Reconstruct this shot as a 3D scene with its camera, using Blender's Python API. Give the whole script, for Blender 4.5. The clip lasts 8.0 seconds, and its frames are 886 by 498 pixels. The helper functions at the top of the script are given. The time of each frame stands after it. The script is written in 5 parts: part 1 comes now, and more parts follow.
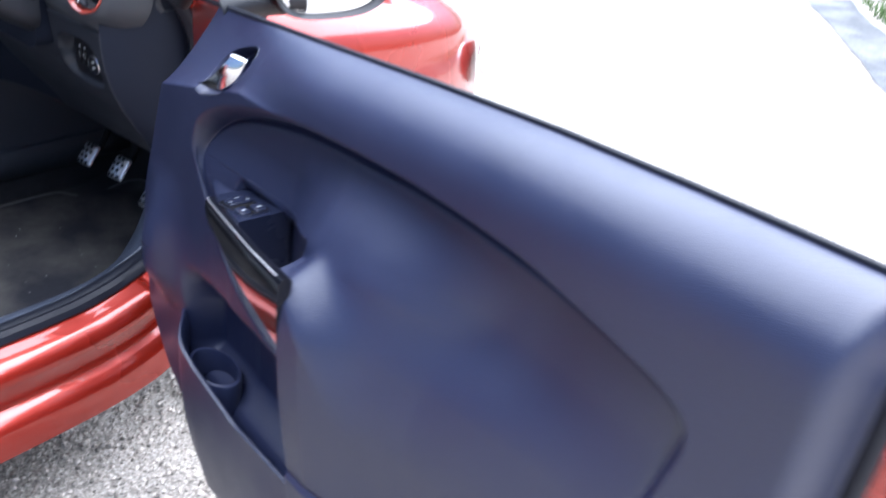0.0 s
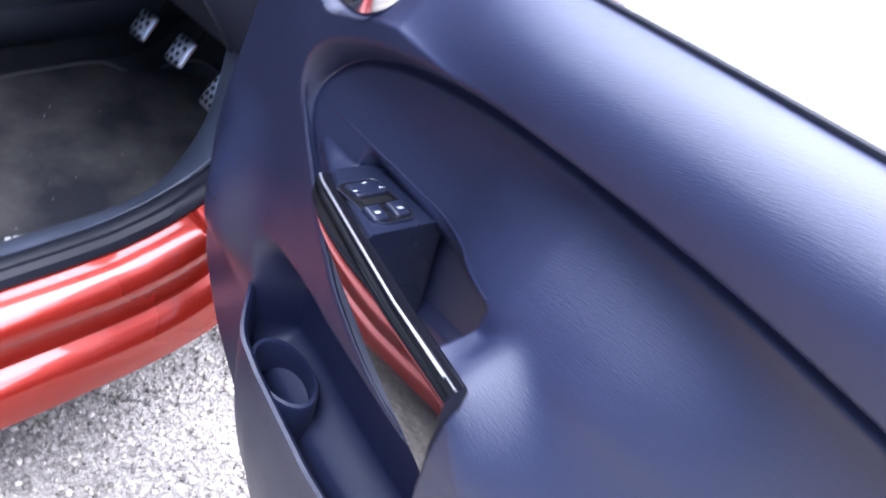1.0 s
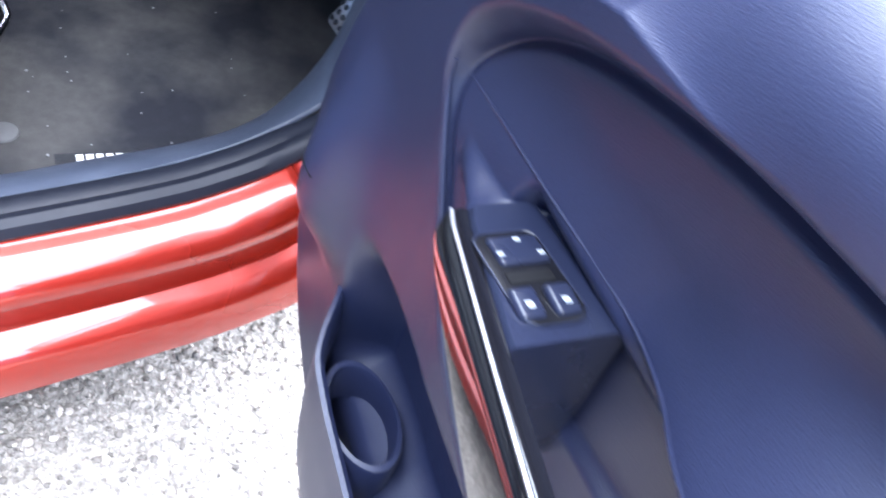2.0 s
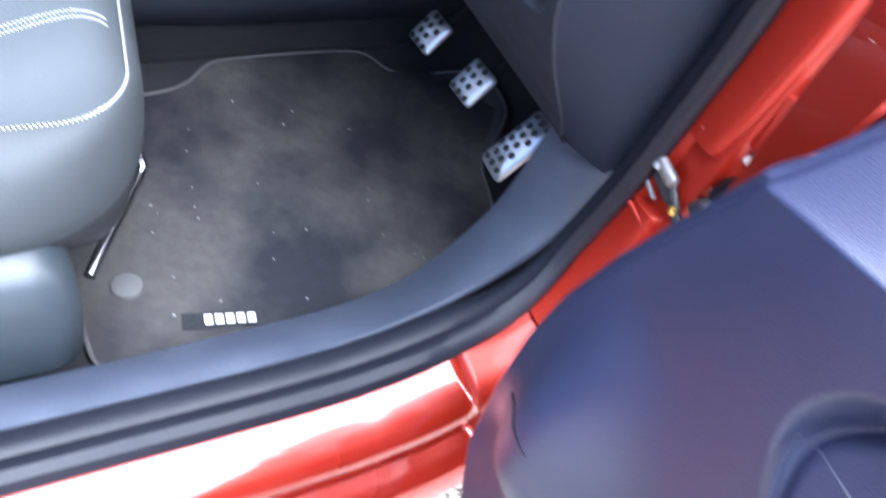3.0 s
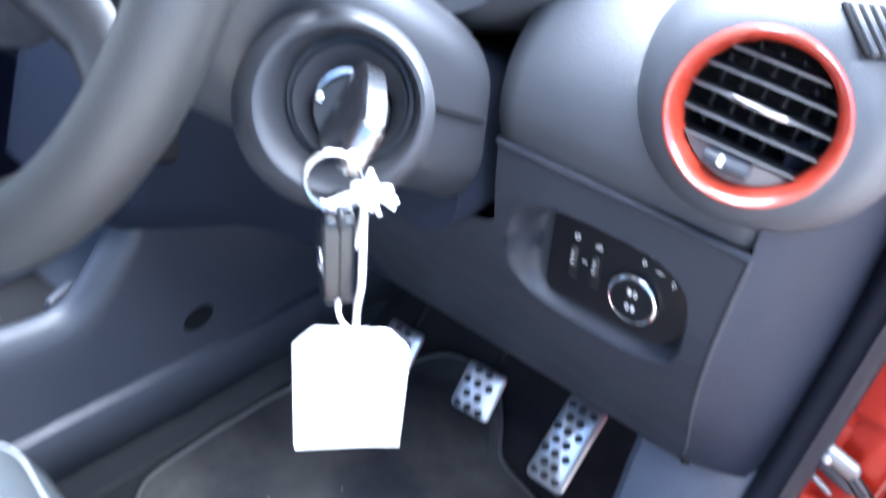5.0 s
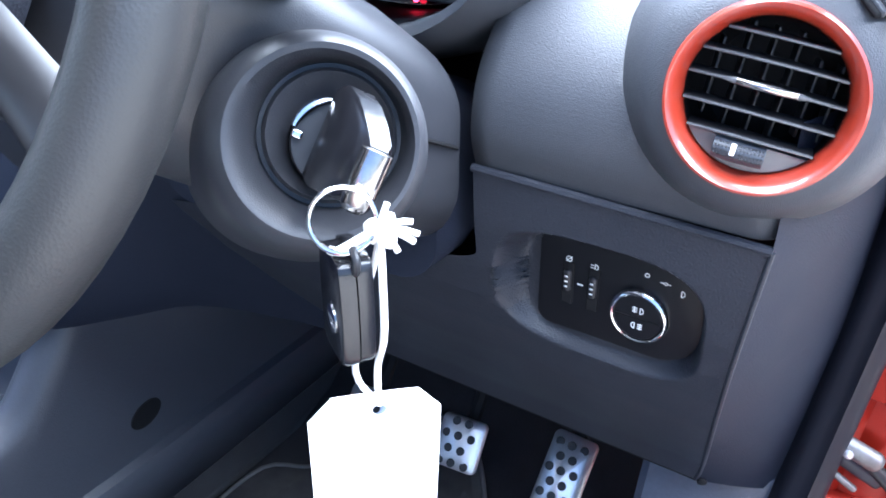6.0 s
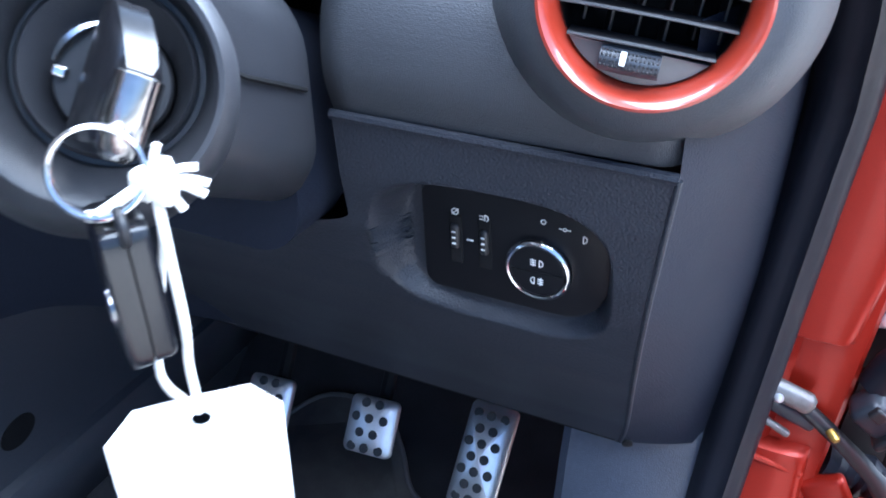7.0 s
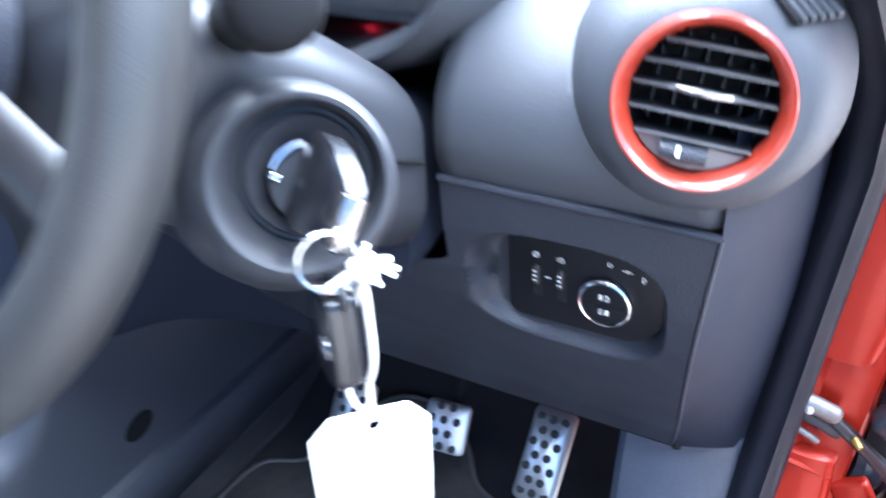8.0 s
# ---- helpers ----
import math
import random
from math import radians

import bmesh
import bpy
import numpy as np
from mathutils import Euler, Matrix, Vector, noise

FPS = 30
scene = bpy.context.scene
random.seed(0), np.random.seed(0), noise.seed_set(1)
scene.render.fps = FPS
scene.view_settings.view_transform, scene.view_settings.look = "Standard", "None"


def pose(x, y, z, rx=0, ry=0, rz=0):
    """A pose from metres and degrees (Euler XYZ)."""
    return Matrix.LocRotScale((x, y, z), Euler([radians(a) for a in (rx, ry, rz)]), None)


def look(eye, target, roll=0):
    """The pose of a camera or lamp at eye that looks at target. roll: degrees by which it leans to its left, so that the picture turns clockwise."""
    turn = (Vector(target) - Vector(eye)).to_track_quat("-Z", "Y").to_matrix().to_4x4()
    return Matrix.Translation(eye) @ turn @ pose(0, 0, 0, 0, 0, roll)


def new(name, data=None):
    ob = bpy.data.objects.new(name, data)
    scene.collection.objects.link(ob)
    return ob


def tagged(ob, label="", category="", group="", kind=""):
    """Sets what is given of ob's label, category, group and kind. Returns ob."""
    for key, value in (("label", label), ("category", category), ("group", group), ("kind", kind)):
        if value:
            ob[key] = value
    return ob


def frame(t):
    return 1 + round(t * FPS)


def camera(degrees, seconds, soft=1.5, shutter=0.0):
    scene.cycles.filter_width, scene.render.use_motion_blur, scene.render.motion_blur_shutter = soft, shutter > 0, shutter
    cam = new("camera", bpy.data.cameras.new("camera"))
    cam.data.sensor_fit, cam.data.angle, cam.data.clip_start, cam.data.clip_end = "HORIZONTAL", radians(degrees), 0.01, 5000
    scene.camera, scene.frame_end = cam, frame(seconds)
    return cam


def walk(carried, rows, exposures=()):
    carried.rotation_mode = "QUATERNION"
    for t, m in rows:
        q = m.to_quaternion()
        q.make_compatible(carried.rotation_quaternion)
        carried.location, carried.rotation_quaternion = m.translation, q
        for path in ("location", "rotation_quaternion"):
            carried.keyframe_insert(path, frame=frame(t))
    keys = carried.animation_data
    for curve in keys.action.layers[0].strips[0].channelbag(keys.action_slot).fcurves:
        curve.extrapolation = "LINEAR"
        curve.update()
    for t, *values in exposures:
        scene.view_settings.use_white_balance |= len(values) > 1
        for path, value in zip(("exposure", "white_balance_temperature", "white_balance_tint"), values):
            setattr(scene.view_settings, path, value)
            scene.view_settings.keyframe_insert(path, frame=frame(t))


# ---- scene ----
cam = camera(54.0, 8.0, soft=1.7, shutter=0.6)
ROWS = [
    (0.0, 1.4303, -1.0034, 1.4644, 60.56, -6.44, 39.91),
    (0.5, 1.1814, -0.9175, 1.4292, 55.00, -8.29, 41.26),
    (1.0, 0.9811, -0.7750, 1.3524, 51.23, -13.20, 46.50),
    (1.2, 0.9150, -0.7144, 1.3156, 48.76, -14.27, 49.49),
    (2.3, 0.6421, -0.5693, 1.2281, 41.23, -15.63, 61.29),
    (2.5, 0.5622, -0.5824, 1.2322, 40.79, -15.65, 61.82),
    (2.7, 0.4918, -0.5722, 1.2232, 41.21, -15.57, 63.50),
    (3.0, 0.4120, -0.5891, 1.2264, 41.60, -15.48, 64.32),
    (3.5, 0.2931, -0.6043, 1.2096, 43.14, -12.83, 59.06),
    (4.0, 0.1780, -0.5456, 1.1893, 42.84, -9.64, 56.14),
    (4.5, 0.0957, -0.5492, 1.1847, 47.49, -7.19, 49.84),
    (5.0, 0.0423, -0.5701, 1.2049, 56.11, -4.77, 41.75),
    (5.2, 0.0037, -0.5685, 1.1975, 58.38, -3.87, 38.16),
    (6.3, -0.0165, -0.5613, 1.1655, 59.98, 0.04, 31.81),
    (6.5, -0.0155, -0.5531, 1.1621, 59.57, -0.08, 30.32),
    (7.0, -0.0226, -0.4944, 1.1218, 58.16, 1.28, 25.74),
    (7.5, -0.0461, -0.4712, 1.1192, 57.34, 0.54, 25.80),
    (7.7, -0.0322, -0.5015, 1.1404, 57.24, 1.48, 26.41),
    (8.0, -0.0096, -0.5797, 1.2050, 58.11, 2.46, 28.49),
]
EXPOSURE = [(0.0, 3.24, 5400, 11), (1.2, 3.68, 5350, 18), (2.5, 4.45, 5350, 8), (3.5, 4.67, 5350, 13), (4.0, 4.8, 5400, 13), (4.5, 5.05, 5150, 8), (5.0, 5.2, 5200, 8), (6.5, 4.45, 5150, 8), (7.0, 4.32, 4950, 6), (7.5, 4.72, 4980, 6), (8.0, 5.05, 5100, 7)]
walk(cam, [(t, pose(x, y, z, rx, ry, rz)) for t, x, y, z, rx, ry, rz in ROWS], EXPOSURE)
# ---- light ----
SUN_FROM = Vector((0.09, 0.33, 0.94)).normalized()
world = bpy.data.worlds.new("sky")
scene.world = world
world.use_nodes = True
_n = world.node_tree.nodes
_sky = _n.new("ShaderNodeTexSky")
_sky.sky_type, _sky.sun_disc = "NISHITA", False
_sky.sun_elevation = math.asin(SUN_FROM.z)
_sky.sun_rotation = math.atan2(SUN_FROM.x, SUN_FROM.y)
_sky.air_density, _sky.dust_density = 1.0, 4.0
world.node_tree.links.new(_sky.outputs[0], _n["Background"].inputs[0])
_n["Background"].inputs[1].default_value = 0.028
sun = new("sun", bpy.data.lights.new("sun", "SUN"))
sun.data.energy, sun.data.angle, sun.data.color = 1.9, radians(110.0), (1.0, 0.97, 0.93)
sun.matrix_world = look(SUN_FROM * 20, (0, 0, 0))


# ---- helpers of the place ----
def spline(pts, n=6, closed=False):
    """Catmull-Rom through pts, n steps a span."""
    P = [Vector(p) for p in pts]
    m = len(P)
    out = []
    for i in range(m if closed else m - 1):
        a = P[(i - 1) % m] if closed or i > 0 else 2 * P[0] - P[1]
        b, c = P[i], P[(i + 1) % m]
        d = P[(i + 2) % m] if closed or i + 2 < m else 2 * P[-1] - P[-2]
        for k in range(n):
            t = k / n
            out.append(0.5 * (2 * b + (c - a) * t + (2 * a - 5 * b + 4 * c - d) * t * t + (3 * b - a - 3 * c + d) * t ** 3))
    if not closed:
        out.append(P[-1].copy())
    return out


def axes(origin, z, x=(1, 0, 0)):
    """A frame at origin whose z points along z, its x as near x as may be."""
    z = Vector(z).normalized()
    x = Vector(x)
    x = (x - z * x.dot(z)).normalized()
    y = z.cross(x)
    return Matrix(((x.x, y.x, z.x, origin[0]), (x.y, y.y, z.y, origin[1]), (x.z, y.z, z.z, origin[2]), (0, 0, 0, 1)))


def loft(rings, cyclic=True, caps=True, bm=None):
    bm = bm or bmesh.new()
    R = [[bm.verts.new(p) for p in r] for r in rings]
    n = len(R[0])
    for a, b in zip(R, R[1:]):
        for i in range(n if cyclic else n - 1):
            j = (i + 1) % n
            bm.faces.new((a[i], a[j], b[j], b[i]))
    if caps and cyclic:
        bm.faces.new(list(reversed(R[0])))
        bm.faces.new(R[-1])
    return bm


def surface(fn, us, vs, bm=None):
    return loft([[fn(u, v) for v in vs] for u in us], False, False, bm)


def tube(pts, r, seg=10, closed=False, bm=None, flat=1.0):
    """A round bar along pts; r a number or one for each point."""
    P = [Vector(p) for p in pts]
    n = len(P)
    rings, up = [], None
    for i, p in enumerate(P):
        a = P[(i - 1) % n] if closed or i > 0 else P[i]
        b = P[(i + 1) % n] if closed or i < n - 1 else P[i]
        d = (b - a).normalized()
        if up is None:
            up = d.orthogonal().normalized()
        up = (up - d * up.dot(d)).normalized()
        side = d.cross(up)
        q = r[i] if isinstance(r, (list, tuple)) else r
        rings.append([p + q * (math.cos(k * math.tau / seg) * up + flat * math.sin(k * math.tau / seg) * side) for k in range(seg)])
    if closed:
        rings.append(rings[0])
        bm = loft(rings, True, False, bm)
        bmesh.ops.remove_doubles(bm, verts=bm.verts, dist=1e-6)
        return bm
    return loft(rings, True, True, bm)


def revolve(profile, m, seg=48, bm=None):
    """Turns (radius, height) pairs about the z of m."""
    rings = [[m @ Vector((r * math.cos(k * math.tau / seg), r * math.sin(k * math.tau / seg), h)) for k in range(seg)] for r, h in profile]
    return loft(rings, True, profile[0][0] > 1e-4 and profile[-1][0] > 1e-4 and False, bm)


def disc(profile, m, seg=48, bm=None):
    """Like revolve, closed at both ends."""
    rings = [[m @ Vector((r * math.cos(k * math.tau / seg), r * math.sin(k * math.tau / seg), h)) for k in range(seg)] for r, h in profile]
    return loft(rings, True, True, bm)


def plate(outline, thick, m, bevel=0.0, bm=None):
    """A flat piece: outline (x, y) in the frame m, from z = 0 up to thick, with a bevelled upper edge."""
    P = [Vector((p[0], p[1])) for p in outline]
    n = len(P)
    area = sum(P[i].cross(P[(i + 1) % n]) for i in range(n))
    if area < 0:
        P.reverse()

    def inset(d):
        out = []
        for i in range(n):
            e1, e2 = (P[i] - P[i - 1]).normalized(), (P[(i + 1) % n] - P[i]).normalized()
            nrm = Vector((-(e1.y + e2.y), e1.x + e2.x))
            if nrm.length > 1e-6:
                nrm.normalize()
            out.append(P[i] + nrm * d)
        return out
    rings = [[m @ Vector((p.x, p.y, 0)) for p in P], [m @ Vector((p.x, p.y, thick - bevel)) for p in P]]
    if bevel:
        rings.append([m @ Vector((p.x, p.y, thick - 0.3 * bevel)) for p in inset(0.3 * bevel)])
        rings.append([m @ Vector((p.x, p.y, thick)) for p in inset(bevel)])
    return loft(rings, True, True, bm)


def block(size, m, r=0.004, bm=None, n=3):
    """A box with rounded edges, centred on m."""
    sx, sy, sz = (s / 2 for s in size)
    r = min(r, sx * 0.98, sy * 0.98, sz * 0.98)

    def rect(a, z):
        out = []
        for cx, cy, st in ((sx - r, sy - r, 0), (r - sx, sy - r, 90), (r - sx, r - sy, 180), (sx - r, r - sy, 270)):
            for k in range(n + 1):
                g = radians(st + 90 * k / n)
                out.append(m @ Vector((cx + a * math.cos(g), cy + a * math.sin(g), z)))
        return out
    rings = []
    for k in range(n + 1):
        g = radians(90 * k / n)
        rings.append(rect(max(r * math.sin(g), 1e-5), -sz + r - r * math.cos(g)))
    for k in range(n + 1):
        g = radians(90 * k / n)
        rings.append(rect(max(r * math.cos(g), 1e-5), sz - r + r * math.sin(g)))
    return loft(rings, True, True, bm)


def part(name, bm, material, parent=None, label="", solid=0.0, sharp=38):
    """Links a bmesh as one mesh object, under a thing or a part."""
    bmesh.ops.recalc_face_normals(bm, faces=bm.faces)
    for f in bm.faces:
        f.smooth = True
    for e in bm.edges:
        if len(e.link_faces) == 2 and e.calc_face_angle(0) > radians(sharp):
            e.smooth = False
    me = bpy.data.meshes.new(name)
    bm.to_mesh(me)
    bm.free()
    me.materials.append(material)
    ob = new(name, me)
    if parent is not None:
        ob.parent = parent
        ob.matrix_parent_inverse = base_of(parent).inverted()
    if solid:
        mod = ob.modifiers.new("thickness", "SOLIDIFY")
        mod.thickness, mod.offset = solid, 0
    if label:
        ob["label"] = label
    return ob


def base_of(ob):
    m = Matrix.Identity(4)
    while ob is not None:
        m = ob.matrix_parent_inverse @ ob.matrix_basis @ m if ob.parent else ob.matrix_basis @ m
        ob = ob.parent
    return m


def thing(name, at, label, category, group="", kind=""):
    ob = new(name)
    ob.location = at
    ob.matrix_basis = Matrix.Translation(at)
    ob.empty_display_size = 0.05
    return tagged(ob, label, category, group, kind)


# ---- materials ----
def material(name, col, rough, metal=0.0, vary=0.12, coarse=8.0, fine=300.0, bump=0.0, grain=0.0, grain_scale=900.0,
             coat=0.0, spec=0.5, col2=None, mix_scale=6.0, sheen=0.0, stretch=None, island=0.0, even=1.0):
    m = bpy.data.materials.new(name)
    m.use_nodes = True
    nt = m.node_tree
    N, L = nt.nodes, nt.links
    b = N["Principled BSDF"]
    b.inputs["Roughness"].default_value, b.inputs["Metallic"].default_value = rough, metal
    b.inputs["Specular IOR Level"].default_value = spec
    b.inputs["Coat Weight"].default_value, b.inputs["Coat Roughness"].default_value = coat, 0.04
    b.inputs["Sheen Weight"].default_value = sheen
    tc = N.new("ShaderNodeTexCoord")
    src = tc.outputs["Object"]
    if stretch:
        mp = N.new("ShaderNodeMapping")
        mp.inputs["Scale"].default_value = stretch
        L.new(src, mp.inputs["Vector"])
        src = mp.outputs[0]

    def noise_node(scale, detail=4.0):
        t = N.new("ShaderNodeTexNoise")
        t.inputs["Scale"].default_value, t.inputs["Detail"].default_value = scale, detail
        L.new(src, t.inputs["Vector"])
        return t
    n1, n2 = noise_node(coarse), noise_node(fine)
    add = N.new("ShaderNodeMath")
    add.operation = "ADD"
    L.new(n1.outputs["Fac"], add.inputs[0])
    L.new(n2.outputs["Fac"], add.inputs[1])
    rng = N.new("ShaderNodeMapRange")
    rng.inputs["From Min"].default_value, rng.inputs["From Max"].default_value = 0.6, 1.4
    rng.inputs["To Min"].default_value, rng.inputs["To Max"].default_value = 1 - vary, 1 + vary
    L.new(add.outputs[0], rng.inputs["Value"])
    mul = N.new("ShaderNodeVectorMath")
    mul.operation = "SCALE"
    L.new(rng.outputs[0], mul.inputs["Scale"])
    if col2:
        n3 = noise_node(mix_scale, 5.0)
        ramp = N.new("ShaderNodeMapRange")
        ramp.inputs["From Min"].default_value, ramp.inputs["From Max"].default_value = 0.42, 0.62
        L.new(n3.outputs["Fac"], ramp.inputs["Value"])
        mx = N.new("ShaderNodeMix")
        mx.data_type = "RGBA"
        mx.inputs["A"].default_value, mx.inputs["B"].default_value = (*col, 1), (*col2, 1)
        L.new(ramp.outputs[0], mx.inputs["Factor"])
        L.new(mx.outputs["Result"], mul.inputs[0])
    else:
        mul.inputs[0].default_value = col
    out = mul.outputs[0]
    if island:
        geo = N.new("ShaderNodeNewGeometry")
        ir = N.new("ShaderNodeMapRange")
        ir.inputs["To Min"].default_value, ir.inputs["To Max"].default_value = 1 - island, 1 + 0.4 * island
        L.new(geo.outputs["Random Per Island"], ir.inputs["Value"])
        im = N.new("ShaderNodeVectorMath")
        im.operation = "SCALE"
        L.new(out, im.inputs[0])
        L.new(ir.outputs[0], im.inputs["Scale"])
        out = im.outputs[0]
    L.new(out, b.inputs["Base Color"])
    rr = N.new("ShaderNodeMapRange")
    rr.inputs["From Min"].default_value, rr.inputs["From Max"].default_value = 0.3, 0.7
    rr.inputs["To Min"].default_value, rr.inputs["To Max"].default_value = max(rough - 0.06, 0.02), min(rough + 0.06, 1)
    L.new(n1.outputs["Fac"], rr.inputs["Value"])
    L.new(rr.outputs[0], b.inputs["Roughness"])
    if bump or grain:
        bp = N.new("ShaderNodeBump")
        bp.inputs["Strength"].default_value = 1.0
        if grain:
            v = N.new("ShaderNodeTexVoronoi")
            v.inputs["Scale"].default_value, v.inputs["Randomness"].default_value = grain_scale, even
            L.new(src, v.inputs["Vector"])
            bp.inputs["Distance"].default_value = grain
            L.new(v.outputs["Distance"], bp.inputs["Height"])
        else:
            bp.inputs["Distance"].default_value = bump
            L.new(n2.outputs["Fac"], bp.inputs["Height"])
        L.new(bp.outputs[0], b.inputs["Normal"])
    return m


PAINT = material("orange_metallic_paint", (0.29, 0.016, 0.006), 0.28, 0.45, 0.06, 3, 900, coat=1.0, bump=0.00003)
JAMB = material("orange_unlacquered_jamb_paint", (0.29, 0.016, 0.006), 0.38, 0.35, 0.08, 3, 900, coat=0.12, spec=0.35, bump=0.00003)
TRIM = material("grained_blue_grey_plastic", (0.0165, 0.0202, 0.0500), 0.38, vary=0.12, grain=0.00022, grain_scale=800, spec=0.52)
DASH = material("grained_charcoal_plastic", (0.021, 0.023, 0.031), 0.46, vary=0.10, spec=0.38, grain=0.00024, grain_scale=620)
DASHTOP = material("soft_fine_grained_dash", (0.041, 0.044, 0.052), 0.50, vary=0.08, grain=0.00018, grain_scale=1100, spec=0.5, even=0.7)
BLACK = material("matt_black_plastic", (0.012, 0.012, 0.014), 0.45, vary=0.15)
# near-black plastic, also put into gaps and recesses in place of their shade
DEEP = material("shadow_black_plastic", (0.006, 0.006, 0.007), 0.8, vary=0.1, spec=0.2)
GLOSS = material("gloss_black_plastic", (0.006, 0.006, 0.008), 0.09, vary=0.05, coat=0.6)
GREYGLOSS = material("smooth_dark_plastic", (0.008, 0.008, 0.010), 0.24, vary=0.08)
PLUG = material("slate_grey_plastic", (0.026, 0.030, 0.040), 0.45, vary=0.15)
COLUMN = material("smooth_charcoal_plastic", (0.027, 0.028, 0.033), 0.40, vary=0.08, grain=0.00007, grain_scale=1400)
CRUMB = material("pale_grit", (0.20, 0.20, 0.20), 0.9, vary=0.3)
CONSOLE = material("grained_console_plastic", (0.0400, 0.0440, 0.0560), 0.42, vary=0.10, grain=0.0002, grain_scale=800)
RUBBER = material("black_rubber", (0.008, 0.009, 0.015), 0.50, spec=0.28, vary=0.15, bump=0.0002, fine=120)
SILL_TRIM = material("scuffed_sill_plastic", (0.042, 0.050, 0.074), 0.44, vary=0.2, coarse=14, fine=250, grain=0.0002, grain_scale=800, col2=(0.055, 0.064, 0.090), mix_scale=11.0)
CARPET = material("dark_carpet", (0.021, 0.021, 0.024), 0.95, vary=0.35, coarse=30, fine=900, bump=0.0012, spec=0.1, sheen=0.1)
MAT = material("dusty_mat_carpet", (0.022, 0.022, 0.027), 0.95, vary=0.22, coarse=60, fine=1100, bump=0.0010, spec=0.1, col2=(0.066, 0.063, 0.060), mix_scale=4.5)
PIPING = material("grey_piping", (0.075, 0.073, 0.073), 0.6, vary=0.2, fine=600, bump=0.0003)
SEAT_CLOTH = material("light_grey_seat_cloth", (0.074, 0.082, 0.088), 0.85, vary=0.08, fine=900, grain=0.0003, grain_scale=500, spec=0.2)
SEAT_SIDE = material("grey_seat_leatherette", (0.054, 0.059, 0.062), 0.6, vary=0.08, grain=0.0002, grain_scale=700, spec=0.3)
THREAD = material("white_thread", (0.42, 0.43, 0.45), 0.8, vary=0.1)
ALU = material("brushed_aluminium", (0.66, 0.66, 0.68), 0.38, 0.85, vary=0.08, fine=400)
CHROME = material("chrome", (0.62, 0.62, 0.64), 0.14, 1.0, vary=0.03)
WORN = material("worn_polished_metal", (0.36, 0.34, 0.33), 0.20, 1.0, vary=0.25, coarse=120, fine=600)
STEEL = material("dull_steel", (0.20, 0.20, 0.20), 0.50, 0.7, vary=0.2)
CARD = material("white_card", (0.85, 0.84, 0.80), 0.8, vary=0.04)
STRING = material("white_cotton_string", (0.85, 0.84, 0.80), 0.9, vary=0.1, fine=2000, bump=0.0004)
VENTRED = material("orange_vent_ring_paint", (0.36, 0.036, 0.016), 0.34, 0.0, vary=0.05, coat=1.0, spec=0.8)
SLAT = material("pale_grey_vent_plastic", (0.085, 0.086, 0.092), 0.32, vary=0.1, spec=0.7)
MARK = material("white_print", (0.7, 0.7, 0.68), 0.6, vary=0.05)
AMBER = material("yellow_zinc", (0.55, 0.36, 0.08), 0.4, 0.8)
GRAVEL = material("gravel_tarmac", (0.27, 0.245, 0.21), 0.95, vary=0.55, coarse=2.5, fine=110, bump=0.012, col2=(0.45, 0.41, 0.36), mix_scale=140, spec=0.2)
ROAD = material("worn_grey_roadway", (0.085, 0.088, 0.092), 0.9, vary=0.5, coarse=1.6, fine=60, bump=0.006, col2=(0.15, 0.15, 0.15), mix_scale=2.2, spec=0.2)
STONE = material("pale_chippings", (0.52, 0.465, 0.40), 0.9, vary=0.25, coarse=60, fine=500, spec=0.25, island=0.75)
GRASS = material("grass_blades", (0.07, 0.13, 0.03), 0.8, vary=0.4)
CLOTH = material("unseen_roof_lining", (0.45, 0.45, 0.44), 0.95, vary=0.05)
LENS = material("headlamp_glass", (0.75, 0.75, 0.77), 0.06, 0.3, vary=0.05, coat=1.0)
MIRROR = material("mirror_glass", (0.9, 0.9, 0.92), 0.02, 1.0, vary=0.01)
ENDCAP = material("matt_black_side_plastic", (0.013, 0.016, 0.027), 0.58, vary=0.1, grain=0.0002, grain_scale=800, spec=0.18)
PLATE = material("satin_black_switch_plastic", (0.006, 0.006, 0.008), 0.38, vary=0.05, spec=0.25)
PAD = material("satin_blue_black_plastic", (0.014, 0.017, 0.036), 0.30, vary=0.08, grain=0.00008, grain_scale=1200)
SWITCHMARK = material("dull_grey_switch_mark", (0.40, 0.42, 0.45), 0.6, vary=0.1)
VALANCE = material("pale_blue_grey_plastic", (0.030, 0.037, 0.043), 0.35, vary=0.08, grain=0.0001, grain_scale=700)
SKIRT = material("taupe_seat_skirt", (0.0310, 0.0304, 0.0322), 0.75, vary=0.08, grain=0.0002, grain_scale=700, spec=0.25)
WHEELGREY = material("steering_wheel_leather", (0.023, 0.023, 0.023), 0.45, vary=0.06, grain=0.00010, grain_scale=700)


def smooth(a, b, x):
    t = min(max((x - a) / (b - a), 0.0), 1.0)
    return t * t * (3 - 2 * t)


def interp(x, table):
    """Piecewise smooth reading of (x, value) pairs in rising x."""
    if x <= table[0][0]:
        return table[0][1]
    for (a, p), (b, q) in zip(table, table[1:]):
        if x <= b:
            return p + (q - p) * (x - a) / (b - a)
    return table[-1][1]


def steps(a, b, n):
    return [a + (b - a) * i / n for i in range(n + 1)]


